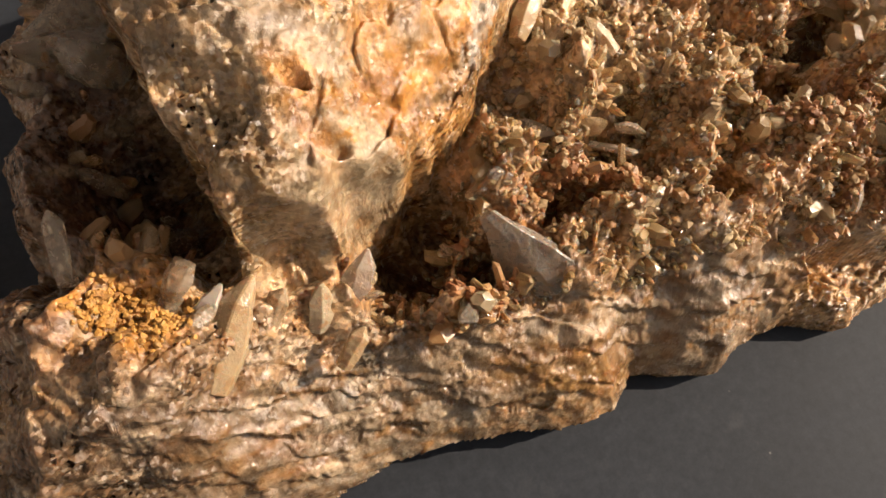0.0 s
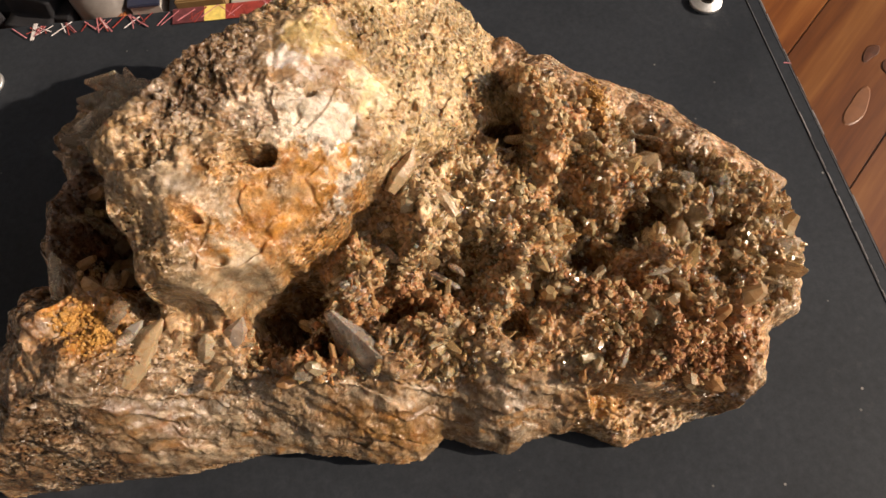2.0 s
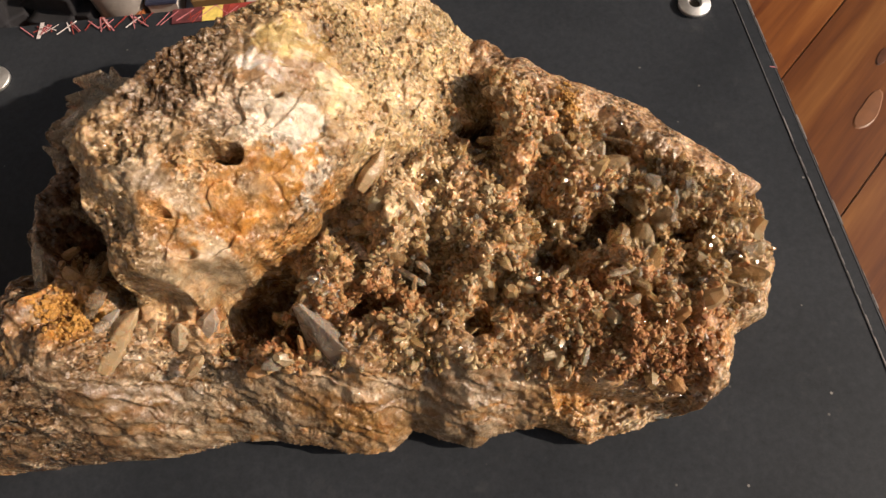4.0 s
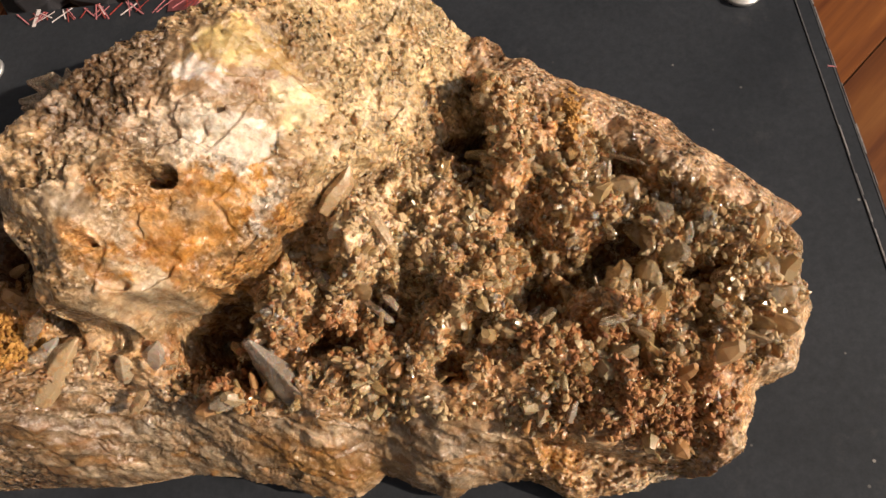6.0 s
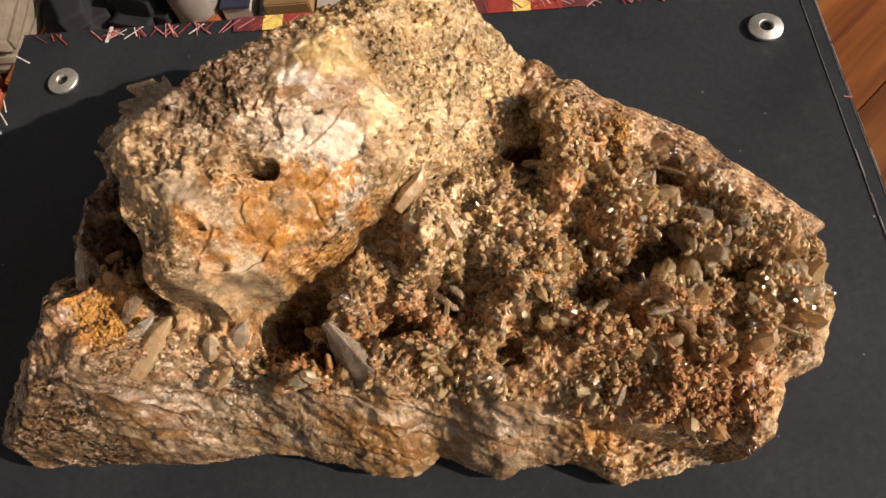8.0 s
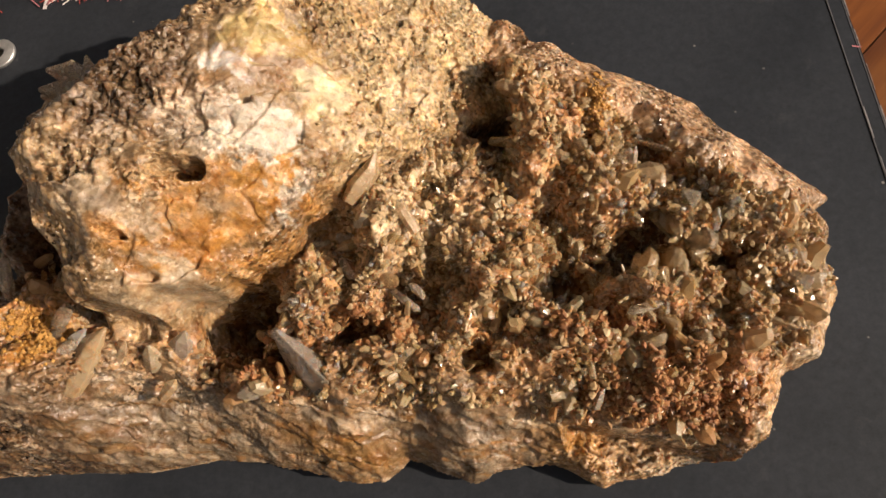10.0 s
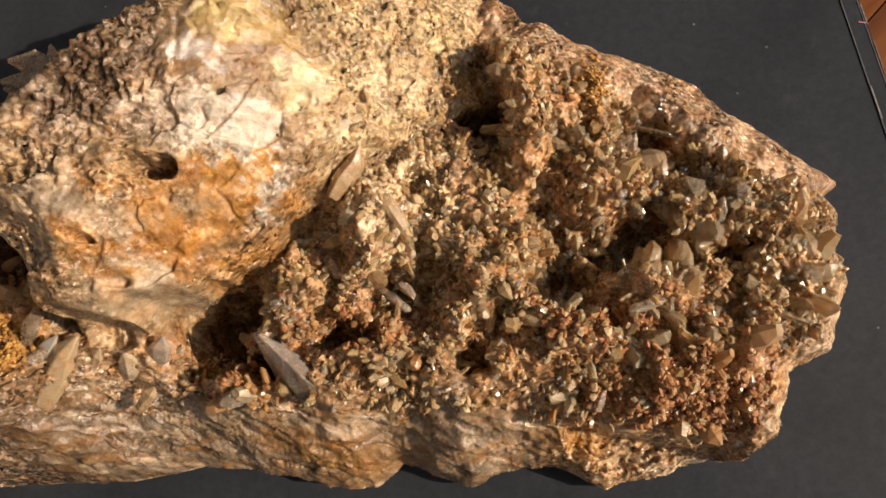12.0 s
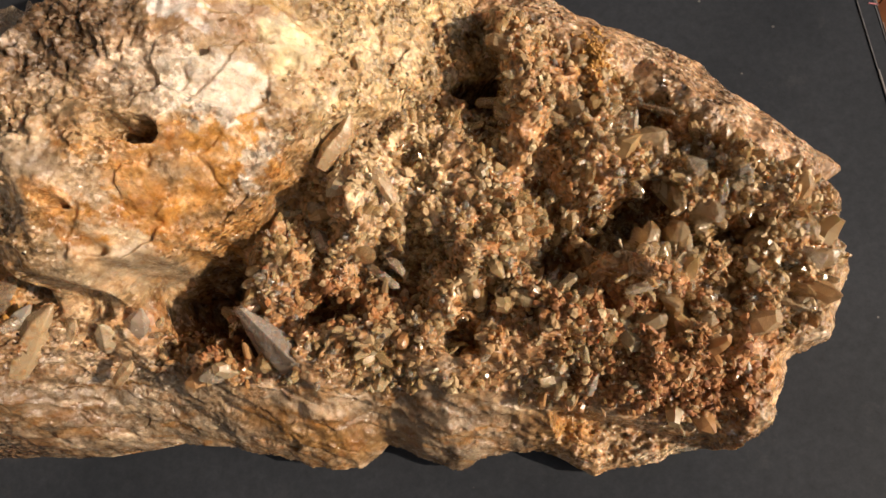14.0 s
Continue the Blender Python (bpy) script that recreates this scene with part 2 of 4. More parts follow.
def lathe(profile, segments=28, m=Matrix()):
    """A turned body: (radius, height) pairs round z."""
    bm = bmesh.new()
    rings = []
    for r, z in profile:
        rings.append([bm.verts.new(m @ Vector((r * math.cos(a), r * math.sin(a), z)))
                      for a in (2 * math.pi * i / segments for i in range(segments))])
    for a, b in zip(rings, rings[1:]):
        for i in range(segments):
            j = (i + 1) % segments
            bm.faces.new((a[i], a[j], b[j], b[i]))
    for ring, flip in ((rings[0], True), (rings[-1], False)):
        if profile[0 if flip else -1][0] > 1e-6 and profile[0] != profile[-1]:
            bm.faces.new(ring[::-1] if flip else ring)
    return bm


# ---- room ----
FLOOR_Z = -0.30
# walls and ceiling are out of view, added to enclose and bounce the light
room = [("wall_west", (0.1, 4.4, 2.6), (-1.45, 0, 1.0)), ("wall_north", (4.0, 0.1, 2.6), (0, 2.15, 1.0)), ("wall_south", (4.0, 0.1, 2.6), (0, -2.15, 1.0))]
for nm, size, at in room:
    tagged(new(nm, mesh_of(nm, block(*size, at), PLASTER)), "unseen plain plaster wall, added to enclose and bounce light", "wall", kind="structure")
east = bmesh.new()
for size, at in (((0.1, 4.4, 0.45), (2.05, 0, -0.075)), ((0.1, 4.4, 0.55), (2.05, 0, 2.025)),
                 ((0.1, 0.5, 1.6), (2.05, -1.95, 0.95)), ((0.1, 0.9, 1.6), (2.05, 1.75, 0.95))):
    b = block(*size, at)
    tmp = bpy.data.meshes.new("tmp")
    b.to_mesh(tmp)
    b.free()
    east.from_mesh(tmp)
tagged(new("wall_east", mesh_of("wall_east", east, PLASTER)), "unseen plaster wall, added with an opening for the sun", "wall", kind="structure")
tagged(new("ceiling", mesh_of("ceiling", block(4.4, 4.6, 0.1, (0, 0, 2.36)), PLASTER)), "unseen plain ceiling, added to enclose and bounce light", "ceiling", kind="structure")
floor = tagged(new("floor", mesh_of("floor", block(4.4, 4.6, 0.1, (0, 0, FLOOR_Z - 0.056)), plain_material("dark_subfloor", (0.05, 0.025, 0.012), 0.8))),
               "varnished orange-brown knotty pine floorboards", "floor", kind="structure")
PLANK = 0.17 / math.sqrt(2)
plank_mesh = mesh_of("plank", block(1.8, PLANK - 0.0007, 0.02, (0, 0, 0), 0.001), WOOD)
for k in range(-9, 6):
    c = 0.135 + 0.17 * k                      # x - y along a board's middle
    ob = new("plank", plank_mesh)
    ob.parent = floor
    along = random.uniform(-0.15, 0.15) + 0.4
    ob.matrix_basis = pose(along + c / 2, along - c / 2, FLOOR_Z - 0.01 + 0.004, 0, 0, 45)

# ---- box ----
X0, X1T, X1B, Y0, Y1 = -0.237, 0.228, 0.262, -0.26, 0.240


def edge_x(y):
    return X1T + (Y1 - y) * 0.085


box = thing("cardboard_box", "black paper-covered cardboard box standing on the floorboards", "box", at=(0, 0, FLOOR_Z))
bm = bmesh.new()
lo = [bm.verts.new((x, y, 0.0)) for x, y in ((X0, Y0), (edge_x(Y0), Y0), (edge_x(Y1), Y1), (X0, Y1))]
hi = [bm.verts.new((v.co.x, v.co.y, -FLOOR_Z - 0.0008)) for v in lo]
bm.faces.new(lo[::-1])
bm.faces.new(hi)
for i in range(4):
    bm.faces.new((lo[i], lo[(i + 1) % 4], hi[(i + 1) % 4], hi[i]))
bmesh.ops.bevel(bm, geom=bm.edges[:], offset=0.0012, segments=2, affect="EDGES")
part("body", bm, BLACK, box)


def strip(name, quad, mat, z, thick, label=""):
    b = bmesh.new()
    top = [b.verts.new((x, y, -FLOOR_Z + z)) for x, y in quad]
    bot = [b.verts.new((x, y, -FLOOR_Z + z - thick)) for x, y in quad]
    b.faces.new(top)
    b.faces.new(bot[::-1])
    for i in range(4):
        b.faces.new((bot[i], bot[(i + 1) % 4], top[(i + 1) % 4], top[i]))
    bmesh.ops.recalc_face_normals(b, faces=b.faces[:])
    return part(name, b, mat, box, label)


LIP = 0.0075
strip("side_flap", ((edge_x(Y0) - LIP, Y0), (edge_x(Y0) - 0.0006, Y0), (edge_x(Y1) - 0.0006, Y1 - 0.001), (edge_x(Y1) - LIP, Y1 - LIP)), BLACK, 0.0, 0.0007, "glued-down black paper flap along the edge")
strip("top_sheet", ((X0 + 0.001, Y0), (edge_x(Y0) - LIP - 0.0002, Y0), (edge_x(Y1) - LIP - 0.0002, Y1 - 0.012), (X0 + 0.001, Y1 - 0.012)), BLACK, -0.0002, 0.0005)
EDGE_GREY = plain_material("rubbed_paper", (0.075, 0.075, 0.08), 0.7, 0, 300, 0.5)
for off, w in ((LIP + 0.0003, 0.0005), (0.0012, 0.0005)):
    strip("rubbed_edge", ((edge_x(Y0) - off - w, Y0), (edge_x(Y0) - off, Y0), (edge_x(Y1 - 0.01) - off, Y1 - 0.01), (edge_x(Y1 - 0.01) - off - w, Y1 - 0.01)), EDGE_GREY, 0.0002, 0.0003, "rubbed grey paper edge")
rnd = random.Random(4)
y = Y0
while y < Y1 - 0.03:                            # scuffed paper edge, in broken stretches
    ln = rnd.uniform(0.004, 0.03)
    w = rnd.uniform(0.0002, 0.0006)
    for off in (0.0004, LIP):
        if rnd.random() < 0.8:
            a, b2 = y + rnd.uniform(0, 0.004), y + ln
            strip("scuff", ((edge_x(a) - off - w, a), (edge_x(a) - off, a), (edge_x(b2) - off, b2), (edge_x(b2) - off - w, b2)), WORN, 0.0003, 0.0002)
    y += ln + rnd.uniform(0.001, 0.006)


def stroke(x0, y0, x1, y1, w, mat, name="printed_line"):
    d = Vector((x1 - x0, y1 - y0))
    s = Vector((-d.y, d.x)).normalized() * w / 2
    quad = ((x0 - s.x, y0 - s.y), (x1 - s.x, y1 - s.y), (x1 + s.x, y1 + s.y), (x0 + s.x, y0 + s.y))
    return strip(name, quad, mat, 0.0003, 0.0002)


PY0, PY1 = Y1 - 0.0125, Y1 - 0.0008
for i in range(110):                             # spark pattern printed along the far edge
    x = rnd.uniform(-0.222, 0.16)
    lean = rnd.choice((-1, 1)) * rnd.uniform(0.001, 0.011)
    ya, yb = (PY0 + rnd.uniform(0, 0.005), PY1 - rnd.uniform(0, 0.003))
    stroke(x, ya, x + lean, yb, rnd.uniform(0.0003, 0.0008), rnd.choice((PINK, PINK, PINK, RED_INK, RED_INK, WHITE_INK)))
stroke(-0.179, PY0, -0.178, PY1, 0.0022, WHITE_INK)
for xa, xb, mat in ((-0.100, -0.082, MAROON_INK), (-0.082, -0.070, YELLOW_INK), (-0.070, -0.044, RED_INK), (-0.044, -0.02, MAROON_INK),
                    (0.030, 0.052, MAROON_INK), (0.052, 0.066, RED_INK), (0.066, 0.076, YELLOW_INK), (0.076, 0.094, RED_INK), (0.094, 0.11, MAROON_INK)):
    strip("printed_patch", ((xa, PY0 + 0.001), (xb, PY0 + 0.001), (xb, PY1), (xa, PY1)), mat, 0.0001, 0.0003)
for ya, xb, yb in ((0.222, 0.011, 0.216), (0.190, 0.005, 0.181), (0.172, 0.006, 0.166), (0.181, 0.008, 0.172), (0.150, 0.007, 0.143), (0.146, 0.002, 0.136)):
    stroke(X0 + 0.001, ya, X0 + xb, yb, 0.0007, rnd.choice((PINK, WHITE_INK)))
stroke(edge_x(0.157) - 0.004, 0.158, edge_x(0.157) - 0.0002, 0.157, 0.0006, PINK)

# washers on the lid
prof = [(0.0034, 0.0), (0.0087, 0.0), (0.0090, 0.0004), (0.0090, 0.0019), (0.0086, 0.0023), (0.0048, 0.0025), (0.0042, 0.0029), (0.0036, 0.0029), (0.0034, 0.0024), (0.0034, 0.0)]
washer = thing("steel_washer", "shiny zinc-plated steel washer on the black box lid", "washer", "washers on the box lid", at=(-0.2, 0.2, 0.0))
part("ring", lathe(prof, 40), STEEL, washer, smooth=True)
part("socket", lathe([(0.0035, 0.0001), (0.0035, 0.0009), (0.0, 0.0009)], 6), plain_material("dark_steel", (0.08, 0.07, 0.06), 0.4, 1.0), washer, "dark recessed screw head")
copy_thing(washer, pose(0.2, 0.204, 0.0, 0, 0, 20))

# ---- rock ----
def hash_grid(i, j, seed):
    h = (i.astype(np.int64) * 374761393 + j.astype(np.int64) * 668265263 + seed * 974634541) & 0xFFFFFFFF
    h = ((h ^ (h >> 13)) * 1274126177) & 0xFFFFFFFF
    h = ((h ^ (h >> 16)) * 2246822519) & 0xFFFFFFFF
    return ((h ^ (h >> 15)) & 0xFFFFFF) / float(0x1000000)


def value_noise(x, y, seed):
    i, j = np.floor(x), np.floor(y)
    u, v = x - i, y - j
    u, v = u * u * (3 - 2 * u), v * v * (3 - 2 * v)
    a, b = hash_grid(i, j, seed), hash_grid(i + 1, j, seed)
    c, d = hash_grid(i, j + 1, seed), hash_grid(i + 1, j + 1, seed)
    return (a + (b - a) * u) * (1 - v) + (c + (d - c) * u) * v - 0.5


def fbm(x, y, size, seed, octaves=4, gain=0.5):
    total, amp = 0.0, 1.0
    for k in range(octaves):
        total = total + amp * value_noise(x / size + 17.3 * k, y / size - 9.1 * k, seed + k)
        size, amp = size * 0.5, amp * gain
    return total


def solid_noise(x, y, z, size, seed):
    """Value noise in space."""
    x, y, z = x / size, y / size, z / size
    k = np.floor(z)
    w = z - k
    w = w * w * (3 - 2 * w)
    low, high = np.zeros(x.shape), np.zeros(x.shape)
    for level in np.unique(k):
        m = k == level
        low[m] = value_noise(x[m] + 31.7 * level, y[m] - 12.9 * level, seed)
        high[m] = value_noise(x[m] + 31.7 * (level + 1), y[m] - 12.9 * (level + 1), seed)
    return low + (high - low) * w


def soften(a, times):
    for _ in range(times):
        p = np.pad(a, 1, mode="edge")
        a = (4 * p[1:-1, 1:-1] + 2 * (p[:-2, 1:-1] + p[2:, 1:-1] + p[1:-1, :-2] + p[1:-1, 2:]) + p[:-2, :-2] + p[2:, 2:] + p[:-2, 2:] + p[2:, :-2]) / 16
    return a


def cells(x, y, size, seed):
    """The nearest of scattered points: its random numbers, the way from it, and the gap to the next cell."""
    x, y = x / size, y / size
    i0, j0 = np.floor(x), np.floor(y)
    best = np.full(x.shape, 9.0)
    second = np.full(x.shape, 9.0)
    bi, bj, bx, by = (np.zeros(x.shape) for _ in range(4))
    for di in (-1, 0, 1):
        for dj in (-1, 0, 1):
            i, j = i0 + di, j0 + dj
            px, py = i + hash_grid(i, j, seed), j + hash_grid(i, j, seed + 1)
            d = (x - px) ** 2 + (y - py) ** 2
            near = d < best
            second = np.where(near, best, np.minimum(second, d))
            best = np.where(near, d, best)
            bi, bj = np.where(near, i, bi), np.where(near, j, bj)
            bx, by = np.where(near, x - px, bx), np.where(near, y - py, by)
    return bi, bj, bx * size, by * size, (np.sqrt(second) - np.sqrt(best)) * size


def facets(x, y, size, seed, step, lean):
    """Broken stone: each flake at its own height and tilt."""
    i, j, dx, dy, gap = cells(x, y, size, seed)
    h = (hash_grid(i, j, seed + 2) - 0.5) * step + (hash_grid(i, j, seed + 3) - 0.5) * lean * dx + (hash_grid(i, j, seed + 4) - 0.5) * lean * dy
    return h, hash_grid(i, j, seed + 5), gap


def smooth(a, b, v):
    t = np.clip((v - a) / (b - a), 0, 1)
    return t * t * (3 - 2 * t)


def blob(x, y, cx, cy, rx, ry, turn=0.0):
    c, s = math.cos(radians(turn)), math.sin(radians(turn))
    u, v = (x - cx) * c + (y - cy) * s, -(x - cx) * s + (y - cy) * c
    return np.exp(-(u / rx) ** 2 - (v / ry) ** 2)


def pit(x, y, cx, cy, rx, ry, turn=0.0):
    """A hollow with a flat floor and steep sides."""
    b = blob(x, y, cx, cy, rx, ry, turn)
    return smooth(0.24, 0.70, b + 0.30 * fbm(x, y, 0.009, 77, 3, 0.6) * smooth(0.02, 0.2, b))


def inside(x, y, loop):
    """How far inside a closed outline; outside it is negative."""
    best, sign = np.full(x.shape, 1.0), np.full(x.shape, -1.0)
    for (ax, ay), (bx, by) in zip(loop, loop[1:] + loop[:1]):
        ex, ey = bx - ax, by - ay
        t = np.clip(((x - ax) * ex + (y - ay) * ey) / (ex * ex + ey * ey), 0, 1)
        best = np.minimum(best, np.hypot(x - ax - t * ex, y - ay - t * ey))
        cross = (ay > y) != (by > y)
        if ey:
            sign = np.where(cross & (x < ex * (y - ay) / ey + ax), -sign, sign)
    return best * sign


OUTLINE = [(-0.180, -0.010), (-0.160, 0.019), (-0.143, 0.030), (-0.131, 0.048), (-0.121, 0.054), (-0.120, 0.081), (-0.112, 0.090), (-0.119, 0.112),
           (-0.102, 0.129), (-0.076, 0.132), (-0.054, 0.149), (-0.040, 0.148), (-0.028, 0.157), (-0.004, 0.165), (0.022, 0.176), (0.036, 0.173), (0.047, 0.163), (0.061, 0.153), (0.070, 0.150), (0.081, 0.146),
           (0.084, 0.138), (0.110, 0.125), (0.130, 0.118), (0.150, 0.106), (0.170, 0.090), (0.193, 0.073), (0.188, 0.069), (0.194, 0.064), (0.192, 0.036),
           (0.181, 0.012), (0.167, 0.005), (0.158, -0.014), (0.147, -0.022), (0.126, -0.025), (0.103, -0.030), (0.088, -0.024), (0.073, -0.022),
           (0.054, -0.029), (0.027, -0.020), (0.016, -0.027), (-0.020, -0.0215), (-0.052, -0.018), (-0.101, -0.022), (-0.157, -0.022)]
DRUSE = [(-0.050, 0.024), (-0.045, 0.010), (-0.020, 0.002), (0.020, 0.001), (0.060, -0.003), (0.090, -0.006), (0.140, -0.017), (0.152, -0.012),
         (0.162, 0.010), (0.176, 0.016), (0.186, 0.038), (0.187, 0.060), (0.168, 0.064), (0.148, 0.078), (0.126, 0.096), (0.105, 0.108), (0.085, 0.122),
         (0.060, 0.128), (0.046, 0.128), (0.040, 0.105), (0.034, 0.085), (0.012, 0.062), (-0.012, 0.046)]


def glassy(x, y):
    """Where the quartz broke smooth and glassy."""
    g = blob(x, y, 0.000, 0.078, 0.016, 0.011) + blob(x, y, -0.010, 0.096, 0.011, 0.006) + blob(x, y, 0.016, 0.095, 0.009, 0.009) + blob(x, y, 0.002, 0.108, 0.012, 0.008)
    g = g + blob(x, y, -0.040, 0.033, 0.018, 0.009, 14) + 0.9 * blob(x, y, -0.048, 0.053, 0.012, 0.008) + 0.8 * blob(x, y, -0.016, 0.055, 0.022, 0.008, 22)
    g = g + 0.75 * smooth(0.008, -0.004, y) * smooth(0.10, 0.07, x) * smooth(-0.12, -0.09, x)
    return np.clip(g * 1.2, 0, 1)


def rock_height(x, y):
    wx = x + 0.004 * fbm(x, y, 0.018, 11, 3)
    wy = y + 0.004 * fbm(x, y, 0.018, 21, 3)
    edge = inside(x, y, OUTLINE) + 0.0035 * fbm(x, y, 0.016, 31, 4) + 0.0022 * smooth(0.05, 0.09, y)
    # the flanks, rising from the rim to the hollow
    foot = 0.006 + 0.005 * smooth(0.03, -0.03, x) * smooth(-0.16, -0.12, x)
    foot_back = np.where(x > 0.06, np.maximum(0.028, 0.058 - 0.28 * (x - 0.09)), 0.066) * smooth(0.035, 0.060, y)
    foot = np.maximum(np.maximum(foot, foot_back), 0.028 * smooth(0.138, 0.152, x))
    foot = np.maximum(foot, 0.060 * smooth(-0.012, 0.050, y) * smooth(-0.10, -0.13, x))
    crest = 0.080 + 0.016 * smooth(-0.05, -0.10, x)
    climb = 0.030 + 0.020 * smooth(-0.105, -0.065, x)
    flank = foot + np.maximum(crest - foot, 0) * np.clip(edge / climb, 0, 1) ** 0.8
    end = 0.087 - 1.15 * np.maximum(0, -0.112 - x + 0.008 * fbm(x, y, 0.02, 33, 3)) - 0.25 * np.maximum(0, 0.01 - y)
    flank = np.where(x < -0.105, np.minimum(flank, end), flank)
    # slanting flakes of the near flank
    along = wy + 0.8 * flank
    su, sv = wx * 0.80 - along * 0.60, wx * 0.60 + along * 0.80
    f_slant, _, _ = facets(su * 0.42, sv, 0.0085, 71, 0.0008, 0.42)
    f_fine, _, _ = facets(su * 0.55, sv, 0.0038, 75, 0.0005, 0.7)
    near = smooth(0.012, -0.002, y)
    flank = flank + near * (f_slant + f_fine)

    # the hollow with its crystals
    bed = 0.059 - 0.25 * np.maximum(0, x - 0.14) + 0.016 * fbm(x, y, 0.024, 81, 3)
    bed = bed + 0.026 * smooth(-0.05, -0.095, x) * smooth(0.055, 0.035, y)
    bed = bed + 0.018 * blob(x, y, 0.084, 0.098, 0.009, 0.016, -10) + 0.010 * blob(x, y, 0.117, 0.061, 0.010, 0.007)
    bed = bed + 0.010 * blob(x, y, 0.104, 0.104, 0.010, 0.012) + 0.009 * blob(x, y, 0.150, 0.060, 0.012, 0.012)
    bed = bed + 0.014 * blob(x, y, 0.024, 0.076, 0.014, 0.022, -30) + 0.008 * blob(x, y, 0.006, 0.040, 0.010, 0.008)
    bed = bed + 0.008 * blob(x, y, 0.031, 0.056, 0.020, 0.018)
    bed = bed + 0.009 * blob(x, y, -0.057, 0.018, 0.016, 0.005)
    bed = bed - 0.034 * pit(wx, wy, -0.022, 0.032, 0.017, 0.012, 12) - 0.026 * pit(wx, wy, -0.011, 0.016, 0.010, 0.008) - 0.022 * pit(wx, wy, -0.033, 0.019, 0.012, 0.010, 25)
    bed = bed - 0.025 * pit(wx, wy, 0.114, 0.048, 0.016, 0.013, 30) - 0.036 * pit(wx, wy, 0.067, 0.108, 0.009, 0.020, 8)
    bed = bed - 0.015 * pit(wx, wy, 0.152, 0.046, 0.009, 0.005, -15) - 0.020 * pit(wx, wy, 0.034, 0.040, 0.006, 0.009)
    bed = bed - 0.022 * pit(wx, wy, 0.060, 0.126, 0.012, 0.007) - 0.018 * pit(wx, wy, 0.018, 0.022, 0.012, 0.007)
    bed = bed - 0.011 * pit(wx, wy, 0.092, 0.036, 0.012, 0.008) - 0.013 * pit(wx, wy, 0.120, 0.020, 0.018, 0.008, -10)
    bed = bed - 0.012 * blob(x, y, -0.002, 0.018, 0.014, 0.012)
    bed = bed - 0.012 * pit(wx, wy, 0.124, 0.088, 0.011, 0.008, 20) - 0.014 * pit(wx, wy, 0.058, 0.012, 0.009, 0.005)
    bed = bed + 0.020 * smooth(-0.075, -0.095, x) * smooth(0.03, 0.05, y)
    bed = bed - 0.052 * blob(x, y, -0.088, 0.066, 0.017, 0.024) - 0.020 * blob(x, y, -0.072, 0.040, 0.012, 0.010)
    low = np.minimum(flank, bed)

    # the high block
    top = 0.1015 - 0.196 * x + 0.206 * y - 0.35 * np.maximum(0, y - 0.105)
    front = 0.0030 - 0.88 * x + 1.516 * y + 0.009 * blob(x, y, -0.042, 0.032, 0.010, 0.006, 15)
    right = 0.112 - 1.00 * (x - 0.002) + 0.15 * (y - 0.076)
    back = 0.124 - 0.66 * (y - 0.117)
    rag = 0.006 * fbm(x, y, 0.014, 83, 3, 0.55)
    d_left = (x + 0.0765) * 0.94 + (y - 0.062) * 0.35 + rag
    d_tip = y - 0.0270 + 0.10 * (x + 0.055) + 0.6 * rag
    d_under = 0.889 * (y - 0.0265) - 0.459 * (np.minimum(x, -0.015) + 0.046) - 0.75 * np.maximum(0, x + 0.015) + 0.6 * rag
    left, tip, under = 0.122 + 6.0 * d_left, 0.086 + 7.0 * d_tip, 0.080 + 6.0 * d_under
    shoulder = 0.125 + 1.7 * ((x + 0.048) * 0.65 - (y - 0.098) * 0.76 + 0.6 * rag)
    chamfer = 0.107 + 0.53 * (x + 0.068) + 0.88 * (y - 0.042) + 0.5 * rag
    rear = 0.082 + 2.6 * edge
    cap = np.minimum(np.minimum(np.minimum(top, chamfer), front), np.minimum(right, back))
    wall = np.minimum(np.minimum(left, tip), under)
    depth = np.clip(cap - wall, 0, 0.09)        # how far down the overhanging walls
    lean_x = np.where(wall == left, 0.94, np.where(wall == tip, 0.0, -0.46)) * depth * 0.30
    lean_y = np.where(wall == left, 0.35, np.where(wall == tip, 1.0, 0.89)) * depth * 0.30
    high = top
    for plane in (front, right, back, chamfer, shoulder, left, tip, under, rear):
        high = -np.logaddexp(-high / 0.0014, -plane / 0.0014) * 0.0014
    high = high - 0.014 * smooth(0.40, 0.54, blob(wx, wy, -0.0255, 0.0650, 0.0084, 0.0036, 12) + 0.4 * fbm(x, y, 0.006, 87, 3))
    crack = np.abs((x + 0.0275) * 0.80 - (y - 0.055) * 0.60 + 0.0045 * fbm(x, y, 0.008, 89, 4, 0.6))
    high = high - 0.003 * smooth(0.0010, 0.0002, crack) * smooth(0.0085, 0.0065, np.hypot(x + 0.0275, y - 0.055))
    crack = np.abs((x + 0.008) * 0.85 + (y - 0.058) * 0.52 + 0.0045 * fbm(x, y, 0.008, 88, 4, 0.6))
    high = high - 0.002 * smooth(0.0009, 0.0002, crack) * smooth(0.0065, 0.0045, np.hypot(x + 0.008, y - 0.058))
    high = high - 0.008 * blob(x, y, -0.043, 0.036, 0.0035, 0.0022) - 0.007 * pit(wx, wy, -0.0465, 0.0455, 0.0034, 0.0013, 5)
    # broken steps across the face
    for ax, ay, nx, ny, drop in ((0.000, 0.088, -0.50, 0.87, 0.004), (-0.012, 0.074, 0.30, 0.95, 0.0025), (-0.034, 0.071, -0.25, 0.97, 0.002), (0.008, 0.084, 0.85, -0.53, 0.004)):
        d = (x - ax) * nx + (y - ay) * ny + 0.003 * fbm(x, y, 0.008, 86, 3)
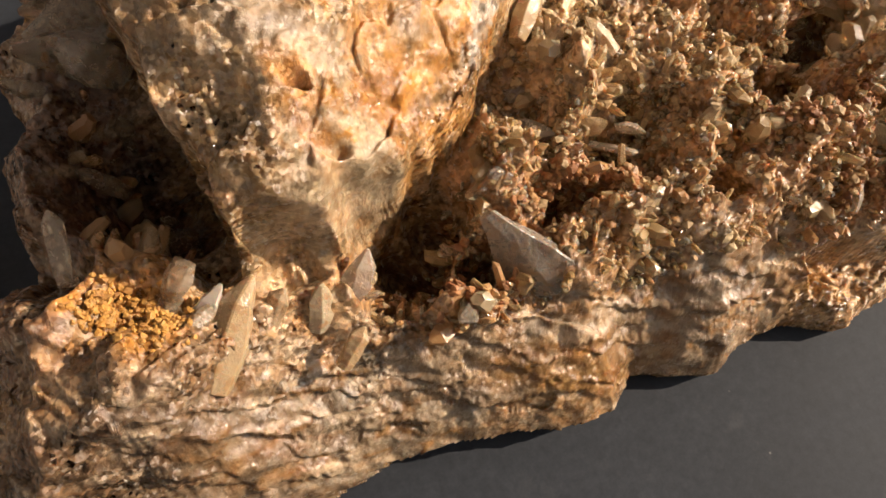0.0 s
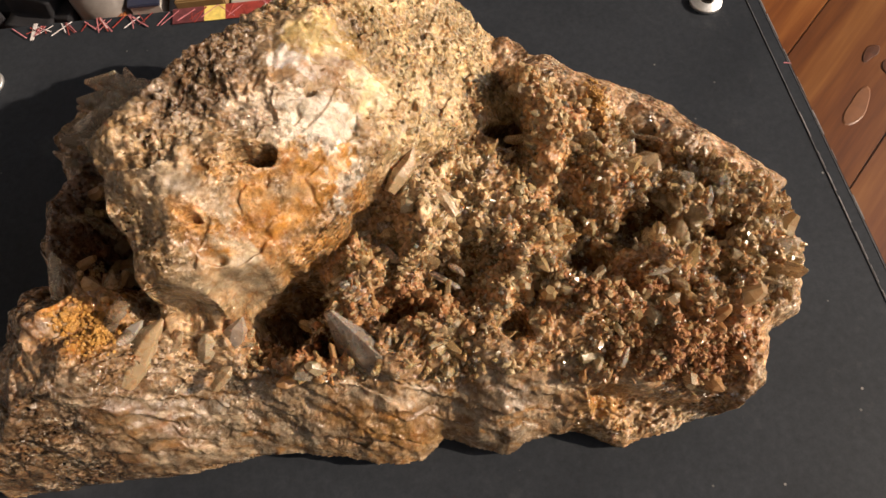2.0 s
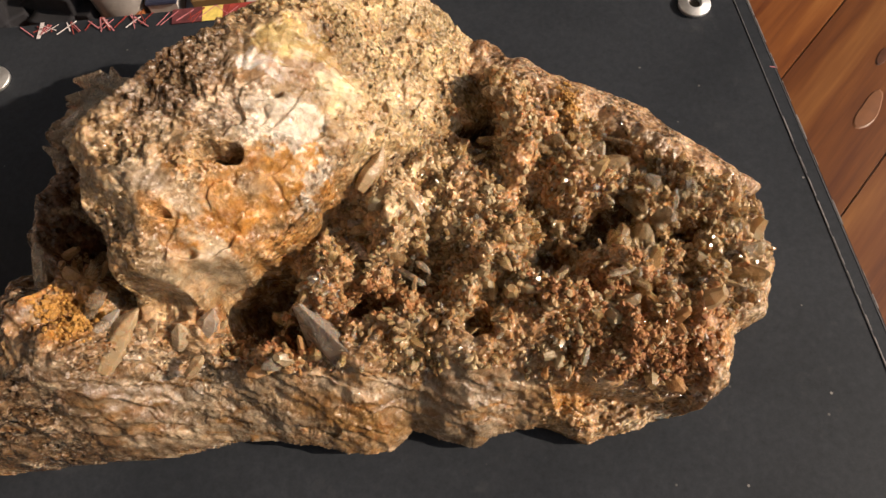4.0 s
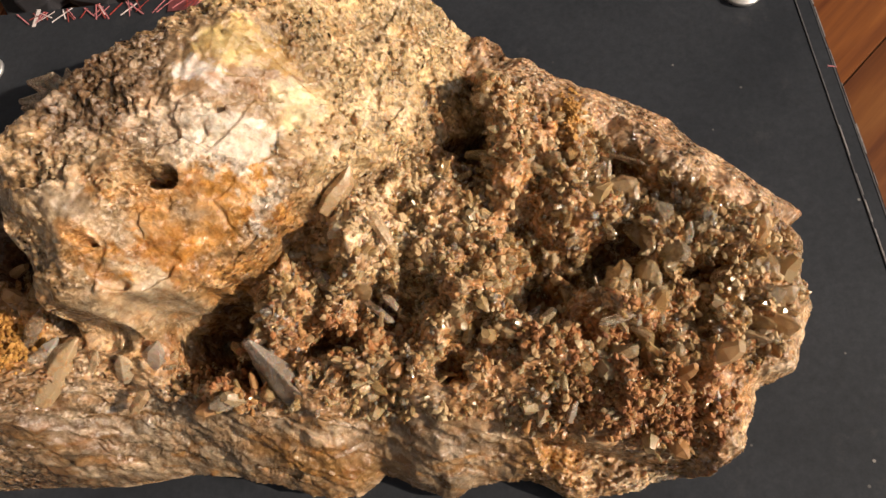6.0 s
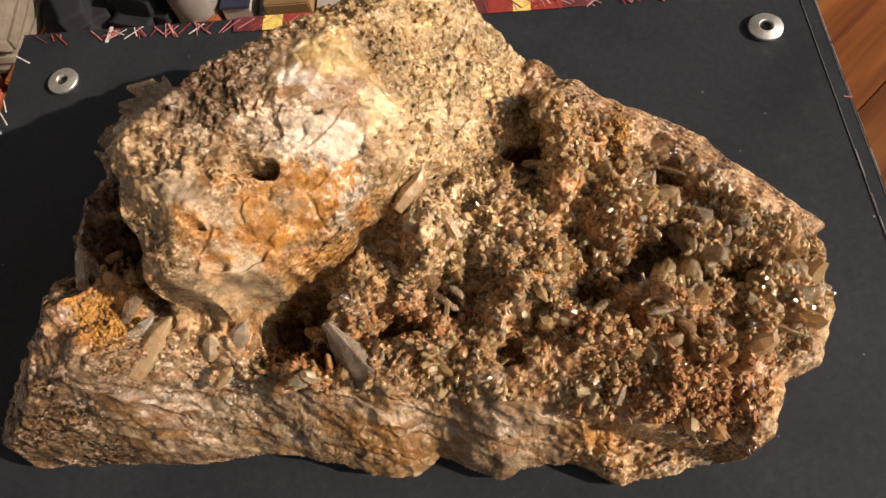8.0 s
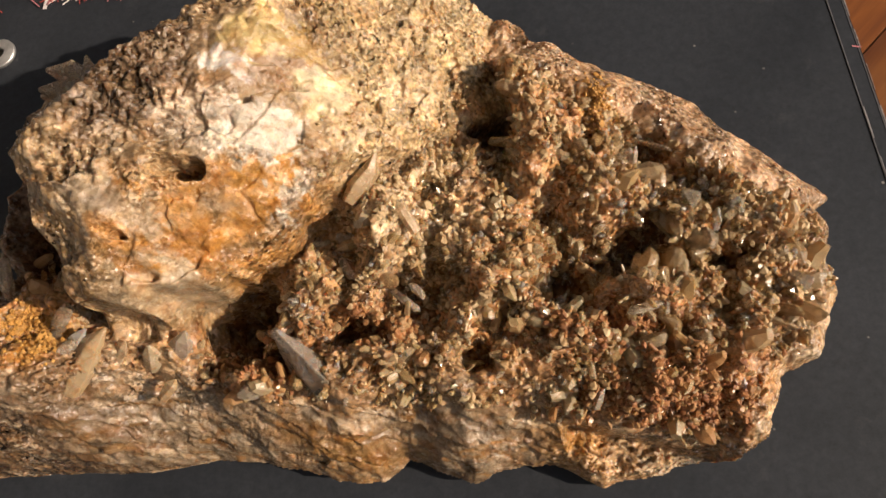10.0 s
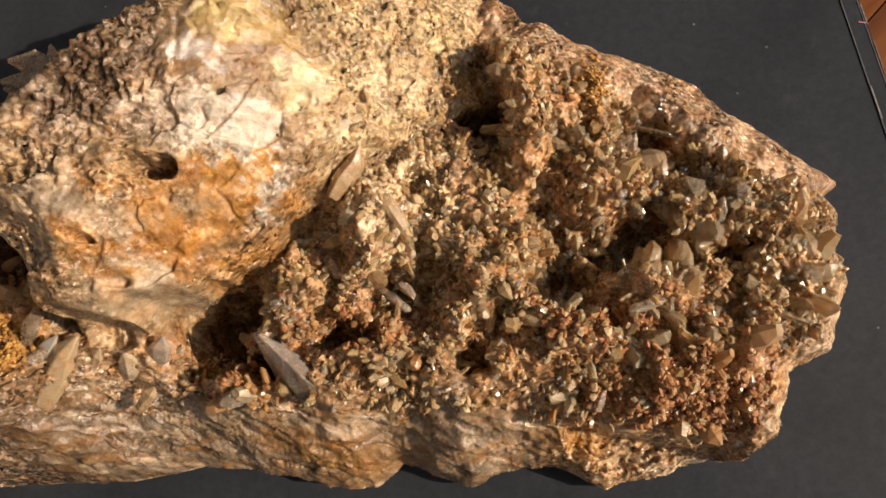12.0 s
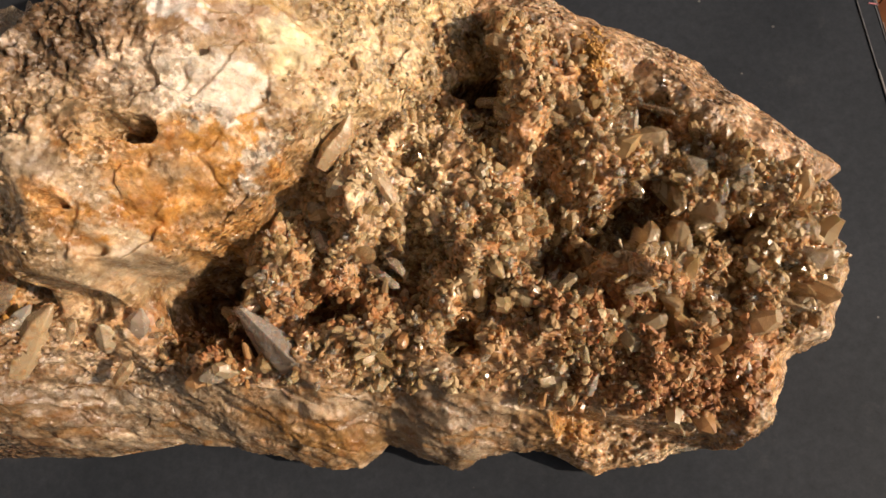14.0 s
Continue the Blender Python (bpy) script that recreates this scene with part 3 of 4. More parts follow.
        high = high - drop * smooth(0.0, 0.0007, d) * smooth(0.010, 0.002, d) * smooth(0.015, 0.009, np.hypot(x - ax, y - ay))

    on_block = smooth(-0.003, 0.003, high - low)
    z = np.maximum(low, high)
    druse = smooth(-0.003, 0.004, inside(x, y, DRUSE)) * (1 - on_block)
    # flakes, laid out along the slope so that they keep their shape on steep faces
    pa, qa = wx * 0.87 + wy * 0.49, -wx * 0.49 + wy * 0.87 + 0.85 * high
    b_big, _, _ = facets(pa, qa, 0.019, 41, 0.0008, 0.26)
    b_mid, _, b_gap = facets(pa + 0.3 * qa, qa, 0.0085, 51, 0.0010, 0.50)
    b_small, _, _ = facets(pa, qa, 0.0031, 61, 0.0006, 0.9)
    calm = 1 - 0.55 * glassy(wx, wy)
    i, j, dx, dy, _ = cells(pa, qa, 0.0019, 421)
    grit = 0.0007 * hash_grid(i, j, 423) + 0.9 * ((hash_grid(i, j, 424) - 0.5) * dx + (hash_grid(i, j, 425) - 0.5) * dy)
    rough = calm * smooth(0.0, 0.25, 0.5 * fbm(x, y, 0.03, 65, 2) - 0.12 + blob(x, y, -0.046, 0.085, 0.026, 0.015, 44) + smooth(0.112, 0.125, y) + 0.8 * smooth(0.012, 0.022, x))
    z = z + on_block * (b_big + b_mid * (0.5 + 0.5 * calm) + calm * b_small * (0.25 + 0.6 * rough) + rough * 0.0022 * fbm(x, y, 0.0040, 67, 3, 0.75) + rough * 1.5 * (grit - 0.0003))
    l_big, _, _ = facets(wx, along, 0.012, 43, 0.004, 0.5)
    l_mid, _, _ = facets(wx, along, 0.0040, 53, 0.0018, 0.8)
    rim = smooth(0.065, 0.085, x + 0.2 * y) * smooth(0.060, 0.075, y) * (1 - druse)
    z = z + (1 - on_block) * (1 - near) * (1 - 0.5 * druse) * (1 - 0.75 * rim) * (l_big * 0.7 + l_mid)
    z = z + calm * 0.0009 * fbm(x, y, 0.004, 91, 4, 0.6)
    # blunt crystal tips crowding the bed
    tips = 0
    for size, seed, tall in ((0.0062, 401, 0.0040), (0.0034, 411, 0.0026)):
        i, j, dx, dy, gap = cells(wx, wy, size, seed)
        tilt_x, tilt_y = hash_grid(i, j, seed + 6) - 0.5, hash_grid(i, j, seed + 7) - 0.5
        tips = tips + tall * hash_grid(i, j, seed + 8) + 1.2 * (tilt_x * dx + tilt_y * dy) - 0.35 * np.hypot(dx, dy)
    z = z + druse * (0.015 * fbm(x, y, 0.015, 95, 4, 0.5) + 0.55 * tips)
    chips = l_mid
    # the broken ledge at the near right corner
    line = -0.008 - 0.24 * (x - 0.092)
    cut = smooth(0.0008, -0.0008, y - line + 0.002 * fbm(x, y, 0.01, 97)) * smooth(0.089, 0.094, x + 0.3 * (y + 0.02)) * smooth(0.138, 0.133, x + 0.15 * (y + 0.02))
    z = z * (1 - cut) + np.minimum(z, 0.013 + 1.2 * chips + 0.004 * fbm(x, y, 0.006, 98, 3) + 0.006 * smooth(0.11, 0.095, x)) * cut
    return np.maximum(z, 0.003), edge, on_block, druse, lean_x * on_block, lean_y * on_block


GRID = 0.0005
gx = np.arange(-0.188, 0.208, GRID)
gy = np.arange(-0.036, 0.192, GRID)
GX, GY = np.meshgrid(gx, gy)
GZ, GEDGE, GBLOCK, GDRUSE, LEAN_X, LEAN_Y = rock_height(GX, GY)
GZ = soften(GZ, 1)
LEAN_X, LEAN_Y = soften(LEAN_X, 5), soften(LEAN_Y, 5)


def mix(a, colour, w):
    return a + (np.array(colour) - a) * np.clip(w, 0, 1)[..., None]


def rock_colours(x, y, z, on_block, druse):
    """Which mineral lies where: quartz, iron stain, ochre, dark rind; plus painted shade in the side hollow."""
    v = y + 0.9 * z
    wx, wy = x + 0.006 * fbm(x, v, 0.012, 111, 3), y + 0.006 * fbm(x, v, 0.012, 121, 3)
    wv = wy + 0.9 * z
    _, big, _ = facets(wx, wv, 0.010, 131, 1, 1)
    _, mid, gap = facets(wx + 0.5 * wv, wv, 0.0052, 141, 1, 1)
    n1, n2 = fbm(x, v, 0.02, 151, 4), fbm(x, v, 0.009, 161, 4)
    rim = smooth(0.002, -0.004, inside(x, y, DRUSE)) * (1 - on_block) * smooth(0.07, 0.09, x + 0.2 * y) * smooth(0.055, 0.075, y)
    c = np.zeros(x.shape + (3,)) + np.array((0.50, 0.33, 0.16))
    c = mix(c, (0.60, 0.45, 0.26), smooth(0.45, 0.9, mid))
    c = mix(c, (0.46, 0.27, 0.11), smooth(0.05, 0.35, n1))
    c = mix(c, (0.42, 0.33, 0.20), smooth(0.55, 0.8, big) * 0.8)
    c = mix(c, (0.28, 0.16, 0.07), smooth(0.30, 0.0, mid) * 0.6)
    # near flank: grey-green quartz flakes with rusty seams
    near = smooth(0.016, 0.004, y) * smooth(0.10, 0.06, x)
    c = mix(c, (0.48, 0.375, 0.235), near * smooth(0.2, 0.5, big) * 0.85)
    seam = np.abs(fbm((x * 0.8 - v * 0.6) * 0.5, v * 0.8 + x * 0.6, 0.014, 171, 3))
    c = mix(c, (0.52, 0.27, 0.07), near * smooth(0.07, 0.02, seam) * 0.8)
    _, slab, sgap = facets((x * 0.8 - v * 0.6) * 0.45, v * 0.8 + x * 0.6, 0.0046, 501, 1, 1)
    c = c * (1 + near * 0.5 * (slab - 0.5))[..., None]
    c = mix(c, (0.52, 0.44, 0.31), near * smooth(0.62, 0.68, slab) * 0.8)
    c = mix(c, (0.20, 0.115, 0.055), near * smooth(0.0006, 0.0001, sgap) * 0.5)
    c = mix(c, (0.55, 0.30, 0.08), blob(x, y, 0.016, -0.018, 0.016, 0.008) * 0.8 + blob(wx, wy, -0.010, -0.011, 0.020, 0.004, -24) * 0.8 + blob(x, y, 0.092, -0.016, 0.012, 0.009) * 0.9)
    # the block: plates of milk-white, grey, yellow and rusty quartz with broken edges
    ci, cj, _, _, _ = cells(x + 0.3 * y, y + 0.3 * z, 0.0036, 461)
    di, dj, _, _, _ = cells(x - 0.2 * y, y + 0.3 * z, 0.0014, 471)
    qx = x + 0.0055 * (hash_grid(ci, cj, 463) - 0.5) + 0.0022 * (hash_grid(di, dj, 473) - 0.5) + 0.004 * fbm(x, y, 0.009, 481, 3)
    qy = y + 0.0055 * (hash_grid(ci, cj, 464) - 0.5) + 0.0022 * (hash_grid(di, dj, 474) - 0.5) + 0.004 * fbm(x, y, 0.009, 491, 3)

    def plate(cx, cy, rx, ry, turn=0.0, crisp=0.16):
        return on_block * smooth(0.37 - crisp, 0.37 + crisp, blob(qx, qy, cx, cy, rx, ry, turn))

    c = mix(c, (0.42, 0.28, 0.135), on_block * 0.85)
    c = mix(c, (0.58, 0.42, 0.20), on_block * smooth(0.116, 0.128, qy) * 0.9)
    c = mix(c, (0.62, 0.46, 0.235), on_block * smooth(0.012, 0.020, qx) * smooth(0.058, 0.070, qy) * 0.9)
    c = mix(c, (0.56, 0.29, 0.085), plate(-0.022, 0.050, 0.036, 0.013, 18) * (0.8 + n2))
    c = mix(c, (0.60, 0.29, 0.06), plate(-0.005, 0.063, 0.013, 0.006, 38, 0.2) * 0.9)
    c = mix(c, (0.56, 0.26, 0.05), plate(-0.034, 0.0445, 0.016, 0.0045, 12, 0.25) * 0.8)
    c = mix(c, (0.50, 0.39, 0.25), plate(-0.051, 0.054, 0.010, 0.007, -10) * 0.85)
    c = mix(c, (0.47, 0.36, 0.22), plate(-0.039, 0.050, 0.007, 0.004, 15) * 0.8)
    c = mix(c, (0.60, 0.47, 0.29), plate(-0.042, 0.0325, 0.016, 0.0075, 14) * 0.85)
    c = mix(c, (0.66, 0.53, 0.34), plate(-0.034, 0.036, 0.006, 0.004, 20) * 0.7)
    c = mix(c, (0.20, 0.13, 0.072), plate(-0.042, 0.086, 0.031, 0.0145, 46, 0.22) * smooth(-0.6, -0.25, n2) * 0.95)
    c = mix(c, (0.54, 0.36, 0.17), plate(-0.066, 0.071, 0.012, 0.010, 30, 0.25) * 0.8)
    c = mix(c, (0.54, 0.39, 0.22), plate(-0.046, 0.067, 0.014, 0.005, 20) * 0.7)
    c = mix(c, (0.66, 0.52, 0.36), plate(-0.016, 0.079, 0.016, 0.0085, 5) * 0.9)
    c = mix(c, (0.76, 0.68, 0.54), plate(-0.003, 0.0775, 0.0125, 0.0085, 20))
    c = mix(c, (0.80, 0.75, 0.68), plate(-0.010, 0.0965, 0.0085, 0.0045, -12))
    c = mix(c, (0.76, 0.57, 0.24), plate(0.000, 0.108, 0.0115, 0.0085, 10))
    c = mix(c, (0.66, 0.42, 0.13), plate(0.010, 0.109, 0.008, 0.0045, -30) * 0.9)
    c = mix(c, (0.45, 0.26, 0.12), plate(0.006, 0.099, 0.012, 0.0035, 22) * 0.85 + plate(-0.014, 0.089, 0.008, 0.0035, 5) * 0.7)
    c = mix(c, (0.76, 0.62, 0.35), plate(0.016, 0.094, 0.0075, 0.0085, 35))
    c = mix(c, (0.64, 0.56, 0.43), plate(0.003, 0.0615, 0.009, 0.0028, 42) * 0.9)
    c = c * (1 - on_block[..., None] * np.array((0.12, 0.09, 0.09)))
    # left part of the near flank mixed to a darker brown
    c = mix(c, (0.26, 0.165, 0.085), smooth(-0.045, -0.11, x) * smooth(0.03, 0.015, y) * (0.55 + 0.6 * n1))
    # crystal bed: brown, rusty patches, darker brown where the surface lies low
    c = mix(c, (0.50, 0.285, 0.118), druse * 0.85)
    c = mix(c, (0.66, 0.52, 0.31), druse * (1.3 * blob(wx, wy, 0.033, 0.070, 0.022, 0.028) + 0.5 * blob(wx, wy, 0.030, 0.008, 0.020, 0.008)))
    red = blob(wx, wy, 0.128, -0.004, 0.028, 0.011, -8) + 0.7 * blob(wx, wy, 0.110, 0.022, 0.035, 0.006) + 0.7 * blob(wx, wy, 0.020, 0.026, 0.014, 0.006) + 0.5 * blob(wx, wy, -0.012, 0.012, 0.010, 0.008)
    c = mix(c, (0.27, 0.10, 0.035), druse * red * (0.75 + n2))
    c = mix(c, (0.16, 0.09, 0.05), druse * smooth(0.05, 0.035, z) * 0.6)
    # ochre crusts
    c = mix(c, (0.56, 0.26, 0.04), (blob(wx, wy, 0.108, 0.104, 0.005, 0.010) + blob(wx, wy, -0.105, 0.029, 0.010, 0.008) * smooth(-0.1, 0.25, n2) + blob(wx, wy, -0.091, 0.023, 0.005, 0.010, -30)) * 1.1)
    # angular patches of paler and darker quartz on the block
    _, patch, _ = facets(wx * 0.8 + 0.5 * z, wy + 0.7 * z, 0.0062, 441, 1, 1)
    _, chip, _ = facets(wx + 0.5 * z, wy + 0.7 * z, 0.0024, 451, 1, 1)
    c = c * (1 + on_block * (0.22 * (patch - 0.55) + 0.22 * (chip - 0.5)))[..., None]
    c = mix(c, (0.47, 0.36, 0.22), on_block * smooth(0.75, 0.82, patch) * 0.3)
    c = mix(c, (0.13, 0.070, 0.040), (1 - on_block) * smooth(0.36, 0.6, blob(x, y, -0.094, 0.074, 0.032, 0.034, 20) + 0.2 * n2))      # red-brown iron skin of the side hollow, darkened to paint in its shade
    # left end: darker brown
    c = mix(c, (0.20, 0.12, 0.065), smooth(-0.100, -0.122, x) * smooth(0.012, 0.030, y) * 0.85)
    # the smooth rind of the far right rim
    c = mix(c, (0.50, 0.335, 0.185), rim * 0.9)
    along = y + 0.8 * z
    c = c * (1 - (0.30 + 0.10 * smooth(0.0, -0.05, x)) * smooth(0.012, 0.002, y) * smooth(0.11, 0.08, x))[..., None]     # near flank made darker, most towards the left
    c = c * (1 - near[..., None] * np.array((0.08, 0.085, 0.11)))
    n3 = fbm(x + 0.4 * z, y + 0.5 * z, 0.0060, 181, 4, 0.5)
    n4 = fbm((x * 0.8 - along * 0.6) * 0.35, x * 0.6 + along * 0.8, 0.0052, 191, 4, 0.55)
    n3 = n3 + (n4 - n3) * smooth(0.014, 0.004, y)
    c = mix(c, (0.27, 0.15, 0.065), smooth(0.12, 0.45, n3) * (0.55 - 0.3 * on_block) * (1 - 0.7 * rim) * (1 - 0.6 * glassy(wx, wy)))
    c = mix(c, (0.66, 0.54, 0.36), smooth(-0.18, -0.45, n3) * (0.5 - 0.2 * on_block))
    c = c * (0.86 + 0.5 * n2)[..., None]
    c = mix(c, (0.16, 0.085, 0.035), smooth(0.0005, 0.0001, gap) * 0.35)
    return np.clip(c * np.array((1.02, 0.95, 0.965)), 0.02, 0.85)


rock = thing("rock", "rough tan quartz rock with crystal-lined hollow, on black box", "rock")
keep = GEDGE > 0
quad = keep[:-1, :-1] & keep[1:, :-1] & keep[:-1, 1:] & keep[1:, 1:]
rows_i, cols_i = np.nonzero(quad)
W = len(gx)
a = rows_i * W + cols_i
faces = np.stack([a, a + 1, a + W + 1, a + W], 1)
used, inv = np.unique(faces, return_inverse=True)
faces = inv.reshape(faces.shape)
stir = 0.22 + 0.6 * np.maximum(GBLOCK * smooth(0.002, 0.01, np.hypot(LEAN_X, LEAN_Y)), GDRUSE)
sx = GX + LEAN_X + stir * (0.0045 * solid_noise(GX, GY, GZ, 0.009, 201) + 0.0022 * solid_noise(GX, GY, GZ, 0.0035, 205))
sy = GY + LEAN_Y + stir * (0.0045 * solid_noise(GX, GY, GZ, 0.009, 211) + 0.0022 * solid_noise(GX, GY, GZ, 0.0035, 215))
# flakes standing proud of the steep near flank, like shingles
GV = GY + 0.9 * GZ
near_flank = smooth(0.014, 0.004, GY) * (1 - GDRUSE) * (1 - GBLOCK) * smooth(0.001, 0.009, GEDGE) * smooth(0.10, 0.085, GX)
for squeeze, size, seed, step, lap in ((0.36, 0.0064, 511, 0.0020, 0.20), (0.50, 0.0030, 521, 0.0006, 0.14)):
    u_f, v_f = GX * 0.8 - GV * 0.6, GX * 0.6 + GV * 0.8
    ci, cj, dx, dy, _ = cells((u_f + 0.004 * fbm(GX, GV, 0.008, seed + 7, 3)) * squeeze, v_f + 0.003 * fbm(GX, GV, 0.008, seed + 8, 3), size, seed)
    flake = soften((hash_grid(ci, cj, seed + 2) - 0.5) * step - lap * dy + (hash_grid(ci, cj, seed + 3) - 0.4) * 0.4 * dx, 1)
    sy = sy - near_flank * flake
    sx = sx + near_flank * 0.3 * flake
verts = np.stack([sx.ravel()[used], sy.ravel()[used], GZ.ravel()[used]], 1)
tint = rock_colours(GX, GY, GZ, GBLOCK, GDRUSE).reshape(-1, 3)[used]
# the underside: the rim goes down and inwards to the lid
edges = np.concatenate([faces[:, [0, 1]], faces[:, [1, 2]], faces[:, [2, 3]], faces[:, [3, 0]]])
key = np.sort(edges, 1)
_, first, count = np.unique(key, axis=0, return_index=True, return_counts=True)
rim_edges = edges[first[count == 1]]
rim_ids = np.unique(rim_edges)
low_of = {int(v): len(verts) + k for k, v in enumerate(rim_ids)}
centre = np.array([0.02, 0.05, 0.0])
low_v = verts[rim_ids].copy()
way = centre - low_v
way[:, 2] = 0
low_v += way / np.linalg.norm(way, axis=1)[:, None] * (0.001 + 0.12 * low_v[:, 2:3])
low_v[:, 2] = 0.0002
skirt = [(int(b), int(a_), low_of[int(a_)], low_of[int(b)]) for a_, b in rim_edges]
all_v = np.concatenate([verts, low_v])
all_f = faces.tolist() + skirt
me = bpy.data.meshes.new("matrix")
me.from_pydata(all_v.tolist(), [], all_f)
att = me.color_attributes.new("mineral", "FLOAT_COLOR", "POINT")
rgba = np.ones((len(all_v), 4), np.float32)
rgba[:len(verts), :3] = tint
rgba[:len(verts), 3] = (1 - 0.85 * glassy(GX, GY)).ravel()[used]
# foot of the underside: rim colour, a fifth darker
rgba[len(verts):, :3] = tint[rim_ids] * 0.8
att.data.foreach_set("color", rgba.ravel())
me.materials.append(ROCK)
me.polygons.foreach_set("use_smooth", np.zeros(len(me.polygons), bool))
matrix_ob = new("stone_body", me)
matrix_ob.parent = rock
tagged(matrix_ob, "broken vein quartz with orange iron stains")


def surface_point(i, j):
    return float(sx[j, i]), float(sy[j, i])


def surface(x, y):
    """Height and normal of the stone at one place."""
    i = min(max((x - gx[0]) / GRID, 3), len(gx) - 4)
    j = min(max((y - gy[0]) / GRID, 3), len(gy) - 4)
    i, j = int(i), int(j)
    z = GZ[j, i]
    dx = (GZ[j, i + 3] - GZ[j, i - 3]) / (6 * GRID)
    dy = (GZ[j + 3, i] - GZ[j - 3, i]) / (6 * GRID)
    return z, Vector((-dx, -dy, 1)).normalized()


def crystal_shape(rng, slim, sides=6, pointed=False):
    """A six-sided prism with an uneven blunt or pointed tip: points and faces, one unit long."""
    r = 0.5 / slim
    pts, fcs = [], []
    turn = rng.random() * 6.3
    squash = rng.uniform(0.6, 1.0)
    neck = 1 - rng.uniform(0.45, 0.9) * r
    chop = rng.choice((0.25, 0.4, 0.55))
    if pointed:
        neck, chop, squash = 1 - rng.uniform(0.9, 1.4) * r, 0.16, rng.uniform(0.55, 0.8)
    off = (rng.uniform(-0.4, 0.4) * r, rng.uniform(-0.4, 0.4) * r)
    for level, (z, k) in enumerate(((-0.15, 0.8), (0.4 * neck, 1.02), (neck, 0.86), (1.0, chop))):
        for s in range(sides):
            an = turn + 2 * math.pi * s / sides + rng.uniform(-0.15, 0.15)
            rr = r * k * rng.uniform(0.85, 1.12)
            dz = (0, 0, rng.uniform(-0.25, 0.25) * r, rng.uniform(-0.2, 0.2) * r * chop)[level]
            ox, oy = off if level == 3 else (0, 0)
            pts.append((rr * math.cos(an) + ox, rr * math.sin(an) * squash + oy, z + dz))
    for ring in (0, sides, 2 * sides):
        for s in range(sides):
            t = (s + 1) % sides
            fcs.append((ring + s, ring + t, ring + sides + t, ring + sides + s))
    fcs.append(tuple(range(sides))[::-1])
    fcs.append(tuple(range(3 * sides, 4 * sides)))
    return pts, fcs


def lie(direction, roll, at, size):
    q = Vector(direction).to_track_quat("Z", "Y").to_matrix().to_4x4()
    return Matrix.Translation(at) @ q @ Matrix.Rotation(roll, 4, "Z") @ Matrix.Diagonal((size, size, size, 1))


rng = random.Random(11)
VARIANTS = {}
for mat in (CLEAR, COATED, SMOKY, RUSTY):
    for k in range(5):
        pts, fcs = crystal_shape(rng, (1.5, 2.0, 2.6, 3.2, 1.25)[k], 6, k == 2)
        m2 = bpy.data.meshes.new("crystal")
        m2.from_pydata(pts, [], fcs)
        m2.materials.append(mat)
        VARIANTS[mat.name, k] = m2


def crystal_kind(x, y, rng):
    """Which coat the crystals wear in each corner of the hollow."""
    u = rng.random()
    if blob(x, y, 0.128, -0.002, 0.034, 0.014) > 0.35 or blob(x, y, 0.022, 0.026, 0.016, 0.008) > 0.4:
        return RUSTY if u < 0.7 else COATED
    if x > 0.095:
        return SMOKY if u < 0.6 else (COATED if u < 0.85 else CLEAR)
    if y < 0.035:
        return COATED if u < 0.55 else (RUSTY if u < 0.8 else CLEAR)
    return COATED if u < 0.75 else (CLEAR if u < 0.9 else SMOKY)


placed = []
tries = 0
while len(placed) < 4600 and tries < 90000:
    tries += 1
    x, y = rng.uniform(-0.055, 0.198), rng.uniform(-0.02, 0.138)
    i, j = int((x - gx[0]) / GRID), int((y - gy[0]) / GRID)
    if GDRUSE[j, i] < 0.5:
        if not (blob(x, y, 0.020, 0.075, 0.016, 0.02) > 0.5 and rng.random() < 0.25):
            continue
    if float(fbm(np.array([x]), np.array([y]), 0.012, 301, 2)[0]) + rng.uniform(-0.15, 0.45) < 0:
        continue                                # they grow in patches
    z, nrm = surface(x, y)
    size = rng.uniform(0.0020, 0.0046) * (1.8 if rng.random() < 0.12 else 1.0)
    if x > 0.105 and y > 0.012:
        size *= 1.3
    rim_near = GDRUSE[min(j + 6, len(gy) - 1), min(i + 6, len(gx) - 1)] < 0.5 or GEDGE[j, i] < 0.012
    if rim_near:
        size *= 0.7
    d = (nrm * 0.8 + Vector((rng.gauss(0, 0.8), rng.gauss(0, 0.8), rng.gauss(0, 0.4) + 0.2))).normalized()
    if d.z < 0.05:
        d.z = 0.05
    x, y = surface_point(i, j)
    placed.append((x, y, z - size * 0.5, d.normalized(), rng.random() * 6.3, size, crystal_kind(x, y, rng), rng.randrange(5)))
for _ in range(170):                            # larger ones in the side hollow
    x, y = rng.gauss(-0.090, 0.014), rng.gauss(0.066, 0.018)
    i, j = int((x - gx[0]) / GRID), int((y - gy[0]) / GRID)
    if GBLOCK[j, i] > 0.3 or GEDGE[j, i] < 0.012 or x < -0.108 or y < 0.040:
        continue
    z, nrm = surface(x, y)
    size = rng.uniform(0.004, 0.008)
    d = (nrm + Vector((rng.gauss(0, 0.4), rng.gauss(0, 0.4), 0.3))).normalized()
    x, y = surface_point(i, j)
    placed.append((x, y, z - size * 0.3, d, rng.random() * 6.3, size, rng.choice((RUSTY, RUSTY, SMOKY)), rng.randrange(5)))
placed.sort(key=lambda c: -c[5])
for x, y, z, d, roll, size, mat, k in placed[:280]:
    ob = new("crystal", VARIANTS[mat.name, k])
    ob.parent = rock
    ob.matrix_basis = lie(d, roll, (x, y, z), size * 1.15)
